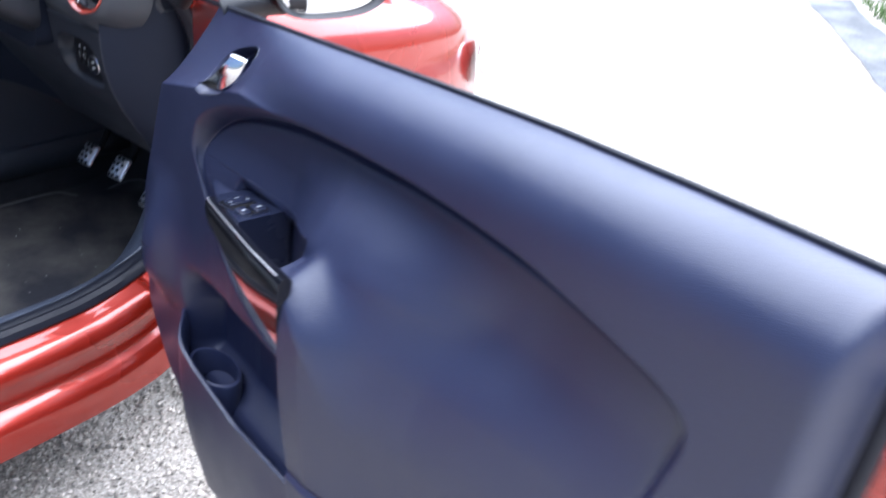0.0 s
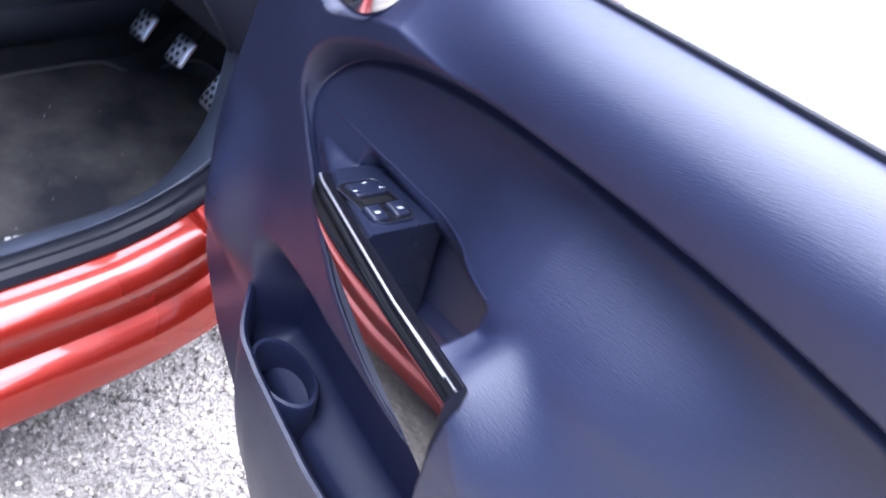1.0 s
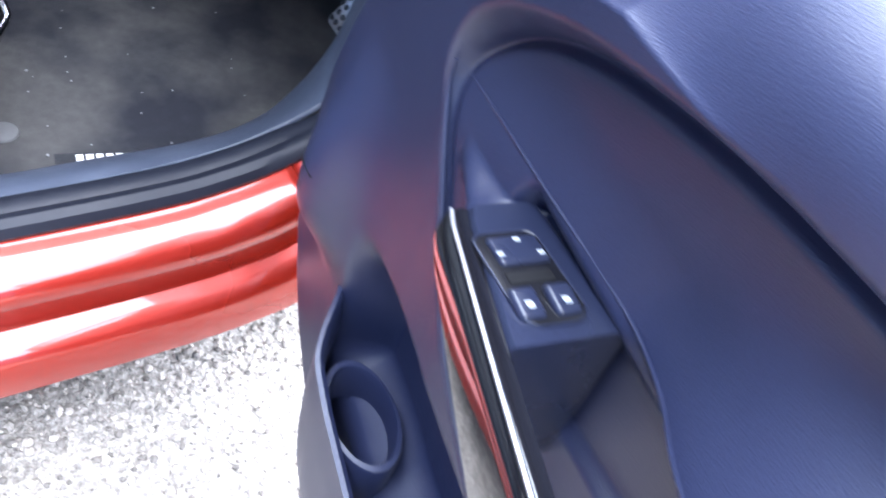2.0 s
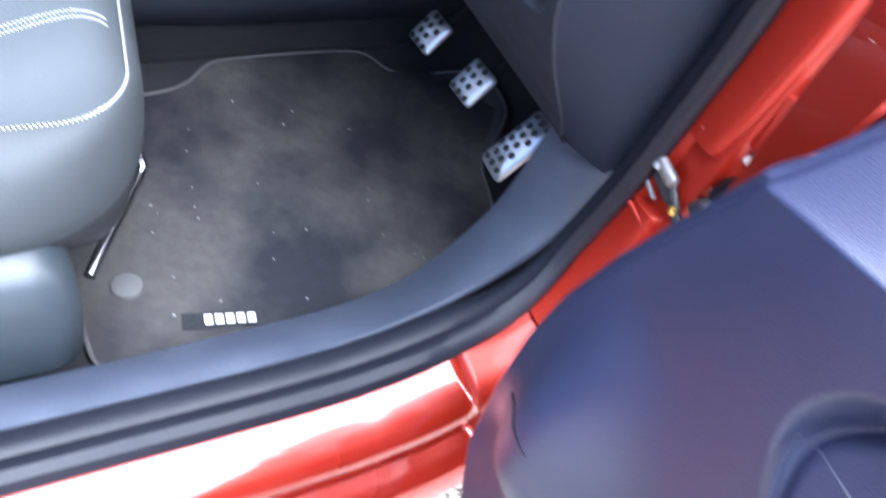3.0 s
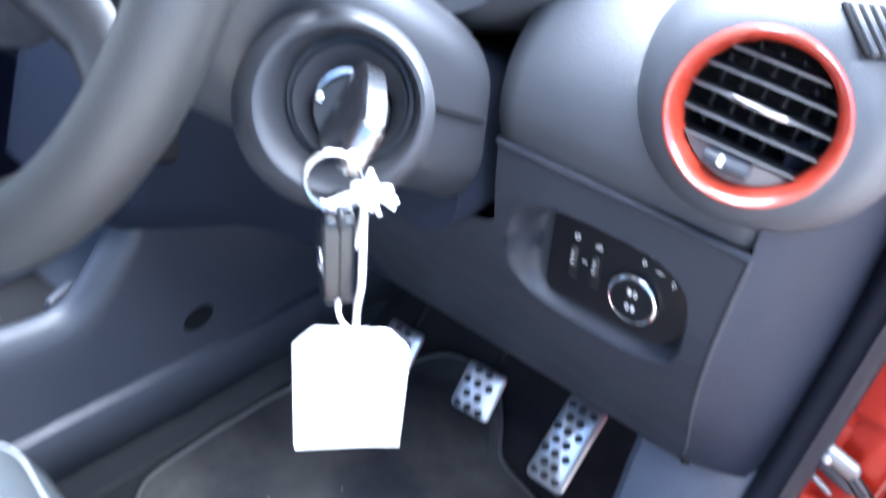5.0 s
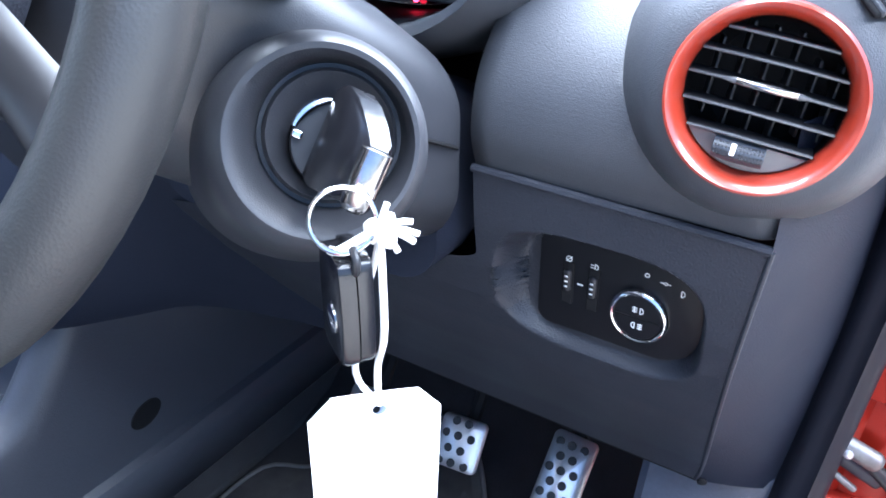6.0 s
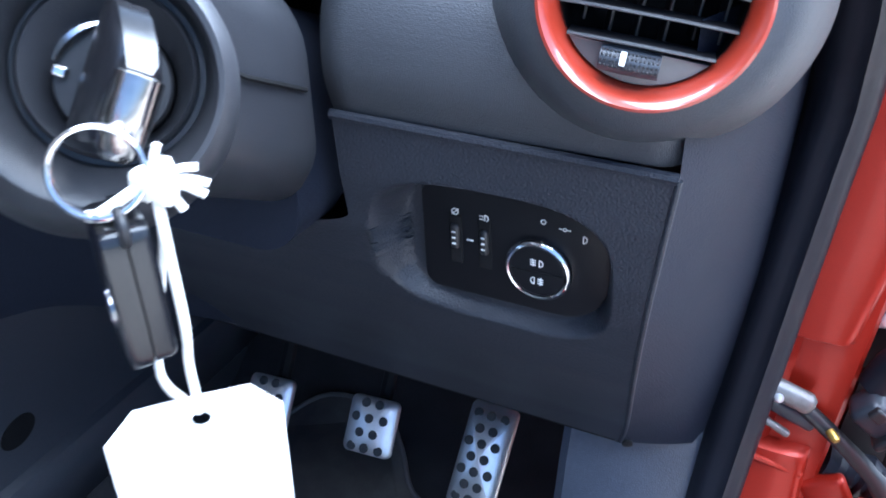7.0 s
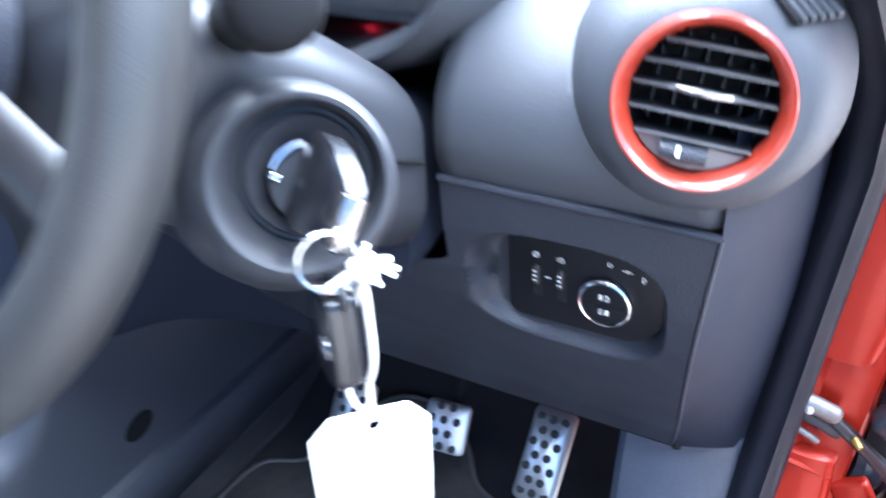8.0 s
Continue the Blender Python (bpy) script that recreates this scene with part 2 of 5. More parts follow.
# ---- ground ----
g = bmesh.new()
bmesh.ops.create_grid(g, x_segments=60, y_segments=60, size=60)
for v in g.verts:
    v.co.z = -0.004 + 0.03 * noise.noise(v.co * 0.15) * min(1.0, max(0.0, (v.co.length - 4) / 6))
ground = tagged(part("ground", g, GRAVEL), "worn pale tarmac yard strewn with loose chippings", "ground", kind="structure")


def chippings():
    """Loose stones on the yard beside the sill, one sheet of them."""
    rng = np.random.default_rng(4)
    ico = bmesh.new()
    bmesh.ops.create_icosphere(ico, subdivisions=1, radius=1)
    V = np.array([v.co[:] for v in ico.verts])
    F = [[v.index for v in f.verts] for f in ico.faces]
    ico.free()
    verts, faces = [], []
    for i in range(11000):
        x, y = rng.uniform(-0.15, 1.2), rng.uniform(-1.3, 0.35)
        r = 0.0022 + 0.0065 * rng.random() ** 2.2
        s = V * rng.uniform(0.7, 1.3, (len(V), 1)) * np.array([1, rng.uniform(0.6, 1), rng.uniform(0.45, 0.8)]) * r
        a = rng.uniform(0, math.tau)
        c, d = math.cos(a), math.sin(a)
        s = s @ np.array([[c, d, 0], [-d, c, 0], [0, 0, 1]])
        k = len(verts)
        verts.extend((s + np.array([x, y, -0.003 + 0.35 * r])).tolist())
        faces.extend([[k + j for j in f] for f in F])
    me = bpy.data.meshes.new("chippings")
    me.from_pydata(verts, [], faces)
    me.materials.append(STONE)
    return tagged(new("chippings", me), "loose pale grey and buff stone chippings on the tarmac", "gravel", kind="stuff")


chippings()


def verge():
    """Grass along the far edge of the yard."""
    rng = np.random.default_rng(12)
    verts, faces = [], []
    for i in range(5000):
        t, s = rng.uniform(-2.2, 3.2), rng.random() ** 1.5 * 1.3
        x, y = -0.52 + 0.505 * t + 0.863 * s + rng.normal(0, 0.02), 7.38 - 0.863 * t + 0.505 * s + rng.normal(0, 0.02)
        h, a, w = rng.uniform(0.03, 0.09), rng.uniform(0, math.tau), rng.uniform(0.003, 0.006)
        lx, ly = rng.normal(0, 0.025), rng.normal(0, 0.025)
        c, d = math.cos(a) * w, math.sin(a) * w
        k = len(verts)
        verts += [(x - c, y - d, -0.02), (x + c, y + d, -0.02), (x + lx * 0.5 + c * 0.7, y + ly * 0.5 + d * 0.7, h * 0.6), (x + lx * 0.5 - c * 0.7, y + ly * 0.5 - d * 0.7, h * 0.6), (x + lx, y + ly, h)]
        faces += [(k, k + 1, k + 2, k + 3), (k + 3, k + 2, k + 4)]
    me = bpy.data.meshes.new("grass")
    me.from_pydata(verts, [], faces)
    me.materials.append(GRASS)
    return tagged(new("grass", me), "short green grass along the edge of the yard", "grass", kind="stuff")


verge()
road = bmesh.new()
edge = [(-1.3, 7.6), (-0.92, 6.99), (-0.45, 6.24), (0.02, 5.40), (0.40, 4.68), (0.9, 3.8), (2.0, 2.6), (2.8, 3.2), (1.3, 4.8), (0.14, 6.12), (-0.10, 6.49), (-0.38, 6.90), (-0.9, 7.9)]
outline = spline([(x, y, 0.002) for x, y in edge], 5, True)
road.faces.new([road.verts.new(p + Vector((0.02 * noise.noise(p * 9), 0.02 * noise.noise(p * 7 + Vector((3, 1, 0))), 0))) for p in outline])
tagged(part("road", road, ROAD), "worn grey roadway along the edge of the yard", "road", kind="structure")

# ---- car body ----
car = thing("car_body", (-0.8, 0, 0), "orange metallic hatchback with its driver's door wide open", "car")

# the edge of the door opening, in (y, z), from the rear of the sill up the hinge pillar
OPENING = spline([(-1.9, 0.395), (-1.2, 0.395), (-0.6, 0.396), (-0.32, 0.400), (-0.215, 0.412), (-0.13, 0.434), (-0.06, 0.460), (-0.006, 0.502), (0.025, 0.556),
                  (0.040, 0.62), (0.047, 0.70), (0.050, 0.78), (0.052, 0.86), (0.044, 0.94), (0.0, 1.02), (-0.09, 1.11), (-0.27, 1.25), (-0.45, 1.37)], 6)


def along(profile_at, i0, i1):
    """Sweeps an (x, away) profile along the opening; away points out of it."""
    rings = []
    m = len(OPENING)
    for i in range(i0, i1 + 1):
        d = (OPENING[min(i + 1, m - 1)] - OPENING[max(i - 1, 0)]).normalized()
        nrm = Vector((d.y, -d.x))
        rings.append([Vector((x - lean(OPENING[i].y), OPENING[i].x + nrm.x * a, OPENING[i].y + nrm.y * a)) for x, a in profile_at(i)])
    return loft(rings, False, False)


def lean(z):
    """The opening draws in up the pillar, and the side leans in above the belt."""
    return 0.036 * smooth(0.405, 0.55, z) - 0.085 * min(max(0.0, z - 0.58), 0.34) + 0.30 * max(0.0, z - 1.0) ** 1.15


SILL = [(-0.004, -0.002), (0.004, 0.0), (0.019, 0.004), (0.035, 0.010), (0.050, 0.018), (0.060, 0.027), (0.064, 0.038), (0.061, 0.054), (0.047, 0.097), (0.048, 0.110),
        (0.060, 0.117), (0.076, 0.125), (0.084, 0.139), (0.080, 0.200), (-0.05, 0.225)]
POST = [(-0.004, -0.002), (0.004, 0.008), (0.010, 0.014), (0.026, 0.014), (0.042, 0.015), (0.050, 0.017), (0.053, 0.022), (0.054, 0.034), (0.054, 0.052), (0.057, 0.060),
        (0.066, 0.063), (0.078, 0.066), (0.090, 0.072), (0.096, 0.080), (0.098, 0.090)]
SPLIT = 30


def body_edge(i):
    t = smooth(SPLIT - 5, SPLIT + 14, i)
    return [(a[0] * (1 - t) + b[0] * t, a[1] * (1 - t) + b[1] * t) for a, b in zip(SILL, POST)]


LAST = len(OPENING) - 1
part("sill", along(body_edge, 0, SPLIT), PAINT, car, "glossy orange painted door sill", solid=0.002)
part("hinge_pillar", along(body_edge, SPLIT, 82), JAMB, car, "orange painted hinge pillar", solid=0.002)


def opening_y(z):
    return interp(z, [(p.y, p.x) for p in OPENING if p.x > -0.1 and p.y < 0.93])


def pressing(z0, z1, x1):
    """A stamped face standing proud of the pillar between two heights."""
    rings = []
    for z, b in [(z0, 0.012), (z0 + 0.001, 0.004), (z0 + 0.004, 0.0)] + [(z, 0.0) for z in steps(z0 + 0.012, z1 - 0.012, 14)] + [(z1 - 0.004, 0.0), (z1 - 0.001, 0.004), (z1, 0.012)]:
        y, xo, xi = opening_y(z), interp(z, x1), -0.002 - lean(z)
        rings.append([Vector(p) for p in ((xi, y + 0.03, z), (xi, y + 0.002 + b, z), (xi + 0.02, y + 0.001 + b, z), (xo - 0.008, y + 0.002 + b, z), (xo - 0.003, y + 0.004 + b, z), (xo, y + 0.009 + b, z), (xo + 0.001, y + 0.05, z))])
    return loft(rings)


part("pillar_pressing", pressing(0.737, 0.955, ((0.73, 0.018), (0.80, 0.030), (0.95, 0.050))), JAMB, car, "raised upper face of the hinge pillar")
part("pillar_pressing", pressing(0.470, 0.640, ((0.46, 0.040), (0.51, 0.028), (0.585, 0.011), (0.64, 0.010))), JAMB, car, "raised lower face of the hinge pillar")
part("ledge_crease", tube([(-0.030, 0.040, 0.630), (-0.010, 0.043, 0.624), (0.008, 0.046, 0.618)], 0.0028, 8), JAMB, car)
part("pillar_slot", block((0.026, 0.004, 0.17), pose(0.040, 0.104, 0.775, 0, 6, 0), 0.0015), DEEP, car, "dark slot behind the pillar edge")
part("pillar_bolt", disc([(0.0105, 0), (0.0105, 0.004), (0.0065, 0.005), (0.0065, 0.012), (0.004, 0.014)], axes((0.033, 0.092, 0.747), (0.35, -0.9, 0.2)), 6), ALU, car, "bare bright bolt head")
# the gap's shade is put in as a near-black strip and sheet
part("gap_shade_strip", along(lambda i: [(0.060, 0.064), (0.062, 0.058), (0.070, 0.060), (0.080, 0.064), (0.092, 0.070), (0.100, 0.080), (0.103, 0.094)], 44, 80), DEEP, car, "near-black strip standing in for shade between pillar and wing", solid=0.003)
part("gap_shade_sheet", block((0.085, 0.008, 0.64), pose(0.066, 0.124, 0.62, 0, 0, -6), 0.003), DEEP, car, "near-black sheet standing in for shade behind the wing edge")
part("windscreen_pillar", along(lambda i: [(x, a * 0.55) for x, a in POST], 82, LAST), PAINT, car, solid=0.002)
SEALP = [(0.003, 0.003), (0.006, -0.006), (0.001, -0.017), (-0.009, -0.022), (-0.019, -0.019), (-0.024, -0.012), (-0.028, -0.010), (-0.034, -0.013),
         (-0.044, -0.013), (-0.050, -0.009), (-0.056, -0.008), (-0.060, -0.004), (-0.062, 0.004)]
BULB = [(0.003, 0.003), (0.006, -0.006), (0.004, -0.014), (-0.002, -0.0195), (-0.009, -0.022), (-0.0135, -0.0255), (-0.018, -0.0228), (-0.027, -0.0215),
        (-0.036, -0.0210), (-0.043, -0.0190), (-0.049, -0.012), (-0.055, -0.004), (-0.062, 0.004)]


def seal_edge(i):
    t, k = smooth(22, 42, i), smooth(28, 46, i)
    return [((p[0] * (1 - t) + q[0] * t) * (1 - 0.40 * k), (p[1] * (1 - t) + q[1] * t) * (1 - 0.15 * k)) for p, q in zip(SEALP, BULB)]


part("door_seal", along(seal_edge, 0, LAST), RUBBER, car, "ribbed black rubber door seal", solid=0.002)


def wing():
    """Front wing and half of the bonnet, lofted forward from the hinge pillar."""
    rings = []
    for y, xo, zt, zb, xc in ((0.13, 0.062, 0.985, 0.20, -0.80), (0.35, 0.066, 0.968, 0.20, -0.80), (0.6, 0.06, 0.94, 0.24, -0.80), (0.85, 0.03, 0.90, 0.26, -0.80),
                              (1.05, -0.04, 0.84, 0.28, -0.80), (1.2, -0.16, 0.77, 0.30, -0.80), (1.3, -0.32, 0.70, 0.32, -0.80), (1.36, -0.52, 0.62, 0.34, -0.80), (1.38, -0.70, 0.55, 0.36, -0.80)):
        rings.append(spline([(xc, y, zt + 0.05), (xo - 0.30, y, zt + 0.035), (xo - 0.13, y, zt + 0.005), (xo - 0.05, y, zt - 0.035), (xo - 0.015, y, zt - 0.10),
                             (xo, y, zt - 0.22), (xo, y, (zt + zb) / 2), (xo - 0.02, y, zb + 0.05), (xo - 0.04, y, zb)], 4))
    return loft(rings, False, False)


part("front_wing", wing(), PAINT, car, "sunlit orange front wing and bonnet", solid=0.003)
lamp = spline([(-0.02, 1.03, 0.76), (0.012, 0.98, 0.70), (-0.03, 1.10, 0.62), (-0.12, 1.22, 0.60), (-0.17, 1.20, 0.70)], 5, True)
part("headlamp", loft([lamp, [p + Vector((0.014, 0.012, 0.004)) for p in lamp]]), LENS, car, "clear headlamp glass")
part("scuttle", block((1.5, 0.30, 0.02), pose(-0.80, 0.60, 0.985), 0.006), BLACK, car)
# roof, far side, rear quarter and back wall: unseen, added to shade the cabin
part("unseen_roof", block((1.16, 1.9, 0.03), pose(-0.80, -1.25, 1.435), 0.012), PAINT, car)
part("unseen_roof_lining", block((1.14, 1.86, 0.012), pose(-0.80, -1.25, 1.410), 0.004), CLOTH, car)
part("unseen_far_side", block((0.06, 3.2, 0.78), pose(-1.66, -0.55, 0.58), 0.02), PAINT, car)
part("unseen_far_trim", block((0.05, 2.9, 0.72), pose(-1.60, -0.65, 0.62), 0.02), TRIM, car)
part("unseen_rear_quarter", block((0.07, 0.80, 0.98), pose(-0.045, -1.82, 0.88), 0.03), PAINT, car)
part("unseen_back_wall", block((1.55, 0.06, 0.95), pose(-0.80, -2.15, 0.75), 0.02), BLACK, car)
for x in (-1.50,):
    part("far_pillar", tube([(x, 0.55, 1.0), (x + 0.12, 0.1, 1.25), (x + 0.2, -0.3, 1.42)], 0.035, 8), BLACK, car)

# ---- cabin floor and side trim ----
floor = thing("floor", (-0.8, -0.4, 0.28), "dark carpeted car floor and bulkhead", "floor", kind="structure")
part("carpet", surface(lambda y, x: Vector((x, y, 0.283 + interp(y, ((-2.2, 0), (0.16, 0), (0.24, 0.03), (0.34, 0.13), (0.46, 0.33), (0.52, 0.70))))),
                       steps(-2.2, 0.16, 12) + steps(0.19, 0.52, 14), steps(-1.60, -0.10, 20)), CARPET, floor, solid=0.004)
part("tunnel_carpet", surface(lambda y, t: Vector((interp(t, ((0, -0.728), (0.3, -0.728), (1, -0.722))), y, 0.283 + 0.10 * t)), steps(-1.5, 0.40, 14), steps(0, 1, 5)), CARPET, floor, solid=0.004)

TRIM_ROWS = [((-0.061, -1.9, 0.395), (-0.134, -1.9, 0.360)), ((-0.061, -0.6, 0.397), (-0.134, -0.6, 0.360)), ((-0.061, -0.36, 0.399), (-0.139, -0.36, 0.358)),
             ((-0.063, -0.215, 0.412), (-0.152, -0.20, 0.350)), ((-0.066, -0.13, 0.434), (-0.164, -0.105, 0.364)), ((-0.072, -0.06, 0.460), (-0.171, -0.045, 0.408)),
             ((-0.072, -0.006, 0.502), (-0.170, -0.004, 0.476)), ((-0.069, 0.025, 0.556), (-0.169, 0.015, 0.540)), ((-0.066, 0.040, 0.62), (-0.168, 0.023, 0.590)), ((-0.062, 0.047, 0.67), (-0.166, 0.032, 0.645))]


def sill_trim():
    A = spline([r[0] for r in TRIM_ROWS], 5)
    B = spline([r[1] for r in TRIM_ROWS], 5)
    rings = []
    for i, (a, b) in enumerate(zip(A, B)):
        bulge = Vector((0.3, -0.4, 0.9)).normalized() * 0.012
        row = [a + Vector((0, 0, -0.004))]
        for t in (0.06, 0.25, 0.5, 0.75, 0.92):
            row.append(a.lerp(b, t) + bulge * math.sin(t * math.pi) ** 0.7)
        row += [b + Vector((0, 0, 0.002)), b + Vector((-0.008, 0.006, -0.012)), Vector((b.x - 0.012, b.y + 0.012, 0.283))]
        rings.append(row)
    return loft(rings, False, False)


trim_thing = thing("sill_trim", (-0.1, -0.4, 0.28), "scuffed blue-grey plastic sill trim running up into the kick panel", "sill trim", kind="structure")
part("trim_panel", sill_trim(), SILL_TRIM, trim_thing, solid=0.003)


# ---- floor mat ----
mat = thing("floor_mat", (-0.45, -0.2, 0.285), "dusty black carpet floor mat with grey piping on the footwell floor", "floor mat")
MAT_EDGE = spline([(-0.150, -0.44), (-0.150, -0.30), (-0.168, -0.20), (-0.203, -0.09), (-0.232, 0.01), (-0.252, 0.08), (-0.285, 0.125), (-0.345, 0.145), (-0.40, 0.16),
                   (-0.435, 0.20), (-0.48, 0.235), (-0.56, 0.235), (-0.61, 0.19), (-0.635, 0.125), (-0.655, 0.095), (-0.705, 0.06), (-0.712, -0.05), (-0.708, -0.17), (-0.695, -0.215),
                   (-0.655, -0.26), (-0.638, -0.32), (-0.635, -0.42), (-0.60, -0.475), (-0.45, -0.49), (-0.25, -0.492), (-0.175, -0.485)], 4, True)


def mat_z(y):
    return 0.290 + (0.0 if y < 0.15 else (y - 0.15) * 0.55)


def mat_mesh():
    bm = bmesh.new()
    cx, cy = -0.43, -0.15
    rings = []
    for s in (0.02, 0.25, 0.5, 0.75, 0.92, 1.0):
        rings.append([Vector((cx + (p.x - cx) * s, cy + (p.y - cy) * s, mat_z(cy + (p.y - cy) * s) + 0.006)) for p in MAT_EDGE])
    rings.append([Vector((p.x, p.y, mat_z(p.y))) for p in MAT_EDGE])
    return loft(rings, True, True, bm)


part("mat_carpet", mat_mesh(), MAT, mat)
part("piping", tube([Vector((p.x, p.y, mat_z(p.y) + 0.006)) for p in MAT_EDGE], 0.0032, 8, True), PIPING, mat, "grey piped edge")
part("fixing_button", disc([(0.0205, 0), (0.021, 0.003), (0.019, 0.006), (0.013, 0.0078), (0.004, 0.0085)], pose(-0.282, -0.430, 0.295), 32), PIPING, mat, "round grey fixing button")


def mat_badge():
    """Plain letter-sized bars in place of the maker's word."""
    d = Vector((0.012, 0.068)).normalized()
    sd = Vector((d.y, -d.x))
    o = Vector((-0.208, -0.352))
    part("woven_label", plate([o - d * 0.028 - sd * 0.012, o + d * 0.072 - sd * 0.012, o + d * 0.072 + sd * 0.013, o - d * 0.028 + sd * 0.013], 0.0012, pose(0, 0, 0.2965)), CARPET, mat)
    for k in range(5):
        a = o + d * (0.0135 * k)
        part("label_bar", plate([a - sd * 0.0075, a + d * 0.0098 - sd * 0.0075, a + d * 0.0098 + sd * 0.0075, a + sd * 0.0075], 0.0012, pose(0, 0, 0.298), 0.0004), MARK, mat, "white embroidered block" if k == 0 else "")


mat_badge()


def crumbs():
    """Bits of grit lying on the mat."""
    rng = random.Random(9)
    bm = bmesh.new()
    for k in range(28):
        x, y = rng.uniform(-0.62, -0.20), rng.uniform(-0.40, 0.10)
        r = rng.uniform(0.0006, 0.0017)
        ring = [Vector((x + r * rng.uniform(0.7, 1.6) * math.cos(a), y + r * rng.uniform(0.7, 1.6) * math.sin(a), 0.2966)) for a in [j * math.tau / 6 for j in range(6)]]
        loft([ring, [p + Vector((0, 0, r)) for p in ring]], True, True, bm)
    ob = part("grit", bm, CRUMB)
    return tagged(ob, "pale specks of grit on the dusty mat", "grit", kind="stuff")


crumbs()

# ---- pedals ----
def pod(w0, w1, h, r0, r1, n=8):
    out = []
    for cx, cy, r, st in ((w1 - r1, h - r1, r1, 0), (r0 - w0, h - r0, r0, 90), (r0 - w0, r0 - h, r0, 180), (w1 - r1, r1 - h, r1, 270)):
        for k in range(n + 1):
            a = radians(st + 90 * k / n)
            out.append((cx + r * math.cos(a), cy + r * math.sin(a)))
    return out


def pedal(name, c, size, label, turn, rows):
    t = thing(name, c, label, "pedal", group="foot pedals")
    m = axes(c, (0.0, -0.74, 0.62), (1, 0.10, 0)) @ pose(0, 0, 0, 0, 0, turn)
    w, h = size

    def bent(x, y, z=0.0):
        return m @ Vector((x, y, z - 4.0 * y * y - 8.0 * x * x))
    out = pod(w / 2, w / 2, h / 2, 0.007, 0.007, 6)
    rings = [[bent(x * s, y * s, dz) for x, y in out] for s, dz in ((0.03, 0.002), (0.35, 0.002), (0.7, 0.002), (0.95, 0.002), (1.0, 0.0005), (1.0, -0.004), (0.95, -0.005), (0.03, -0.005))]
    part("pad", loft(rings), ALU, t, "brushed metal pedal pad")
    stud = bpy.data.meshes.new("rubber_stud")
    sb = disc([(0.0050, -0.001), (0.0050, 0.0004), (0.0044, 0.0008), (0.001, 0.0010)], Matrix.Identity(4), 12)
    sb.to_mesh(stud)
    sb.free()
    stud.materials.append(BLACK)
    for i in range(rows):
        n = 2 if i % 2 else 3
        for j in range(n):
            o = new("rubber_stud", stud)
            o.parent = t
            o.matrix_parent_inverse = base_of(t).inverted()
            o.matrix_basis = Matrix.Translation(bent((j - (n - 1) / 2) * w * 0.28, (-0.5 + i / (rows - 1)) * h * 0.78, 0.002)) @ m.to_3x3().to_4x4()
    part("arm", tube([m @ Vector((0, 0.0, -0.008)), m @ Vector((0, 0.03, -0.03)), Vector((c[0], c[1] + 0.10, c[2] + 0.10)), Vector((c[0], c[1] + 0.12, c[2] + 0.26))], 0.008, 8), DEEP, t)
    return t


pedal("clutch_pedal", (-0.524, 0.063, 0.482), (0.056, 0.058), "small perforated metal clutch pedal with rubber studs", 0, 4)
pedal("brake_pedal", (-0.399, 0.073, 0.487), (0.056, 0.060), "small perforated metal brake pedal with rubber studs", 0, 4)
pedal("accelerator_pedal", (-0.282, 0.092, 0.472), (0.052, 0.112), "long perforated metal accelerator pedal with rubber studs", -5, 7)

# ---- centre console ----
console = thing("centre_console", (-0.8, -0.3, 0.4), "blue-grey plastic centre console beside the footwell", "console")


def console_ring(y, zt, half):
    c, s = -0.83, half
    pts = [(c + s + 0.006, 0.372), (c + s + 0.008, 0.436), (c + s + 0.004, 0.446), (c + s - 0.007, 0.450), (c + s - 0.008, 0.48), (c + s - 0.010, zt - 0.050), (c + s - 0.012, zt - 0.026), (c + s - 0.018, zt - 0.010), (c + s - 0.028, zt - 0.002),
           (c + s - 0.038, zt), (c + s - 0.047, zt - 0.004), (c + s - 0.053, zt - 0.014), (c + s - 0.056, zt - 0.03), (c + s - 0.058, zt - 0.07), (c, zt - 0.075)]
    pts += [(2 * c - x, z) for x, z in reversed(pts[:-1])]
    return [Vector((x, y, z)) for x, z in pts]


CONSOLE_TOP = spline([(-1.2, 0.585, 0.110), (-0.8, 0.59, 0.112), (-0.5, 0.595, 0.114), (-0.37, 0.588, 0.115), (-0.31, 0.577, 0.1155), (-0.265, 0.573, 0.116), (-0.235, 0.583, 0.117), (-0.207, 0.612, 0.118), (-0.175, 0.654, 0.119), (-0.13, 0.71, 0.120), (0.0, 0.78, 0.12), (0.3, 0.80, 0.12)], 4)
part("console_shell", loft([console_ring(*p) for p in CONSOLE_TOP], False, False), CONSOLE, console, solid=0.003)
part("tray_liner", block((0.118, 0.92, 0.012), pose(-0.83, -0.66, 0.530), 0.005), DEEP, console, "dark lining of the console tray")
part("screw_recess", disc([(0.0125, -0.001), (0.0122, 0.0008), (0.0110, 0.0010), (0.002, 0.0004)], axes((-0.7160, -0.095, 0.500), (1, 0, 0), (0, 1, 0.25)) @ Matrix.Diagonal((1.8, 1.25, 1, 1)), 24), DEEP, console, "dark oval screw recess")
part("gaiter_ring", tube([(-0.83 + 0.05 * math.cos(a), -0.47 + 0.06 * math.sin(a), 0.575) for a in [k * math.tau / 32 for k in range(32)]], 0.005, 8, True), CHROME, console, "chrome ring round the gear lever gaiter")
part("gear_gaiter", disc([(0.047, 0), (0.035, 0.03), (0.022, 0.06), (0.012, 0.085)], pose(-0.83, -0.47, 0.53) @ Matrix.Diagonal((1, 1.2, 1, 1)), 24), BLACK, console)
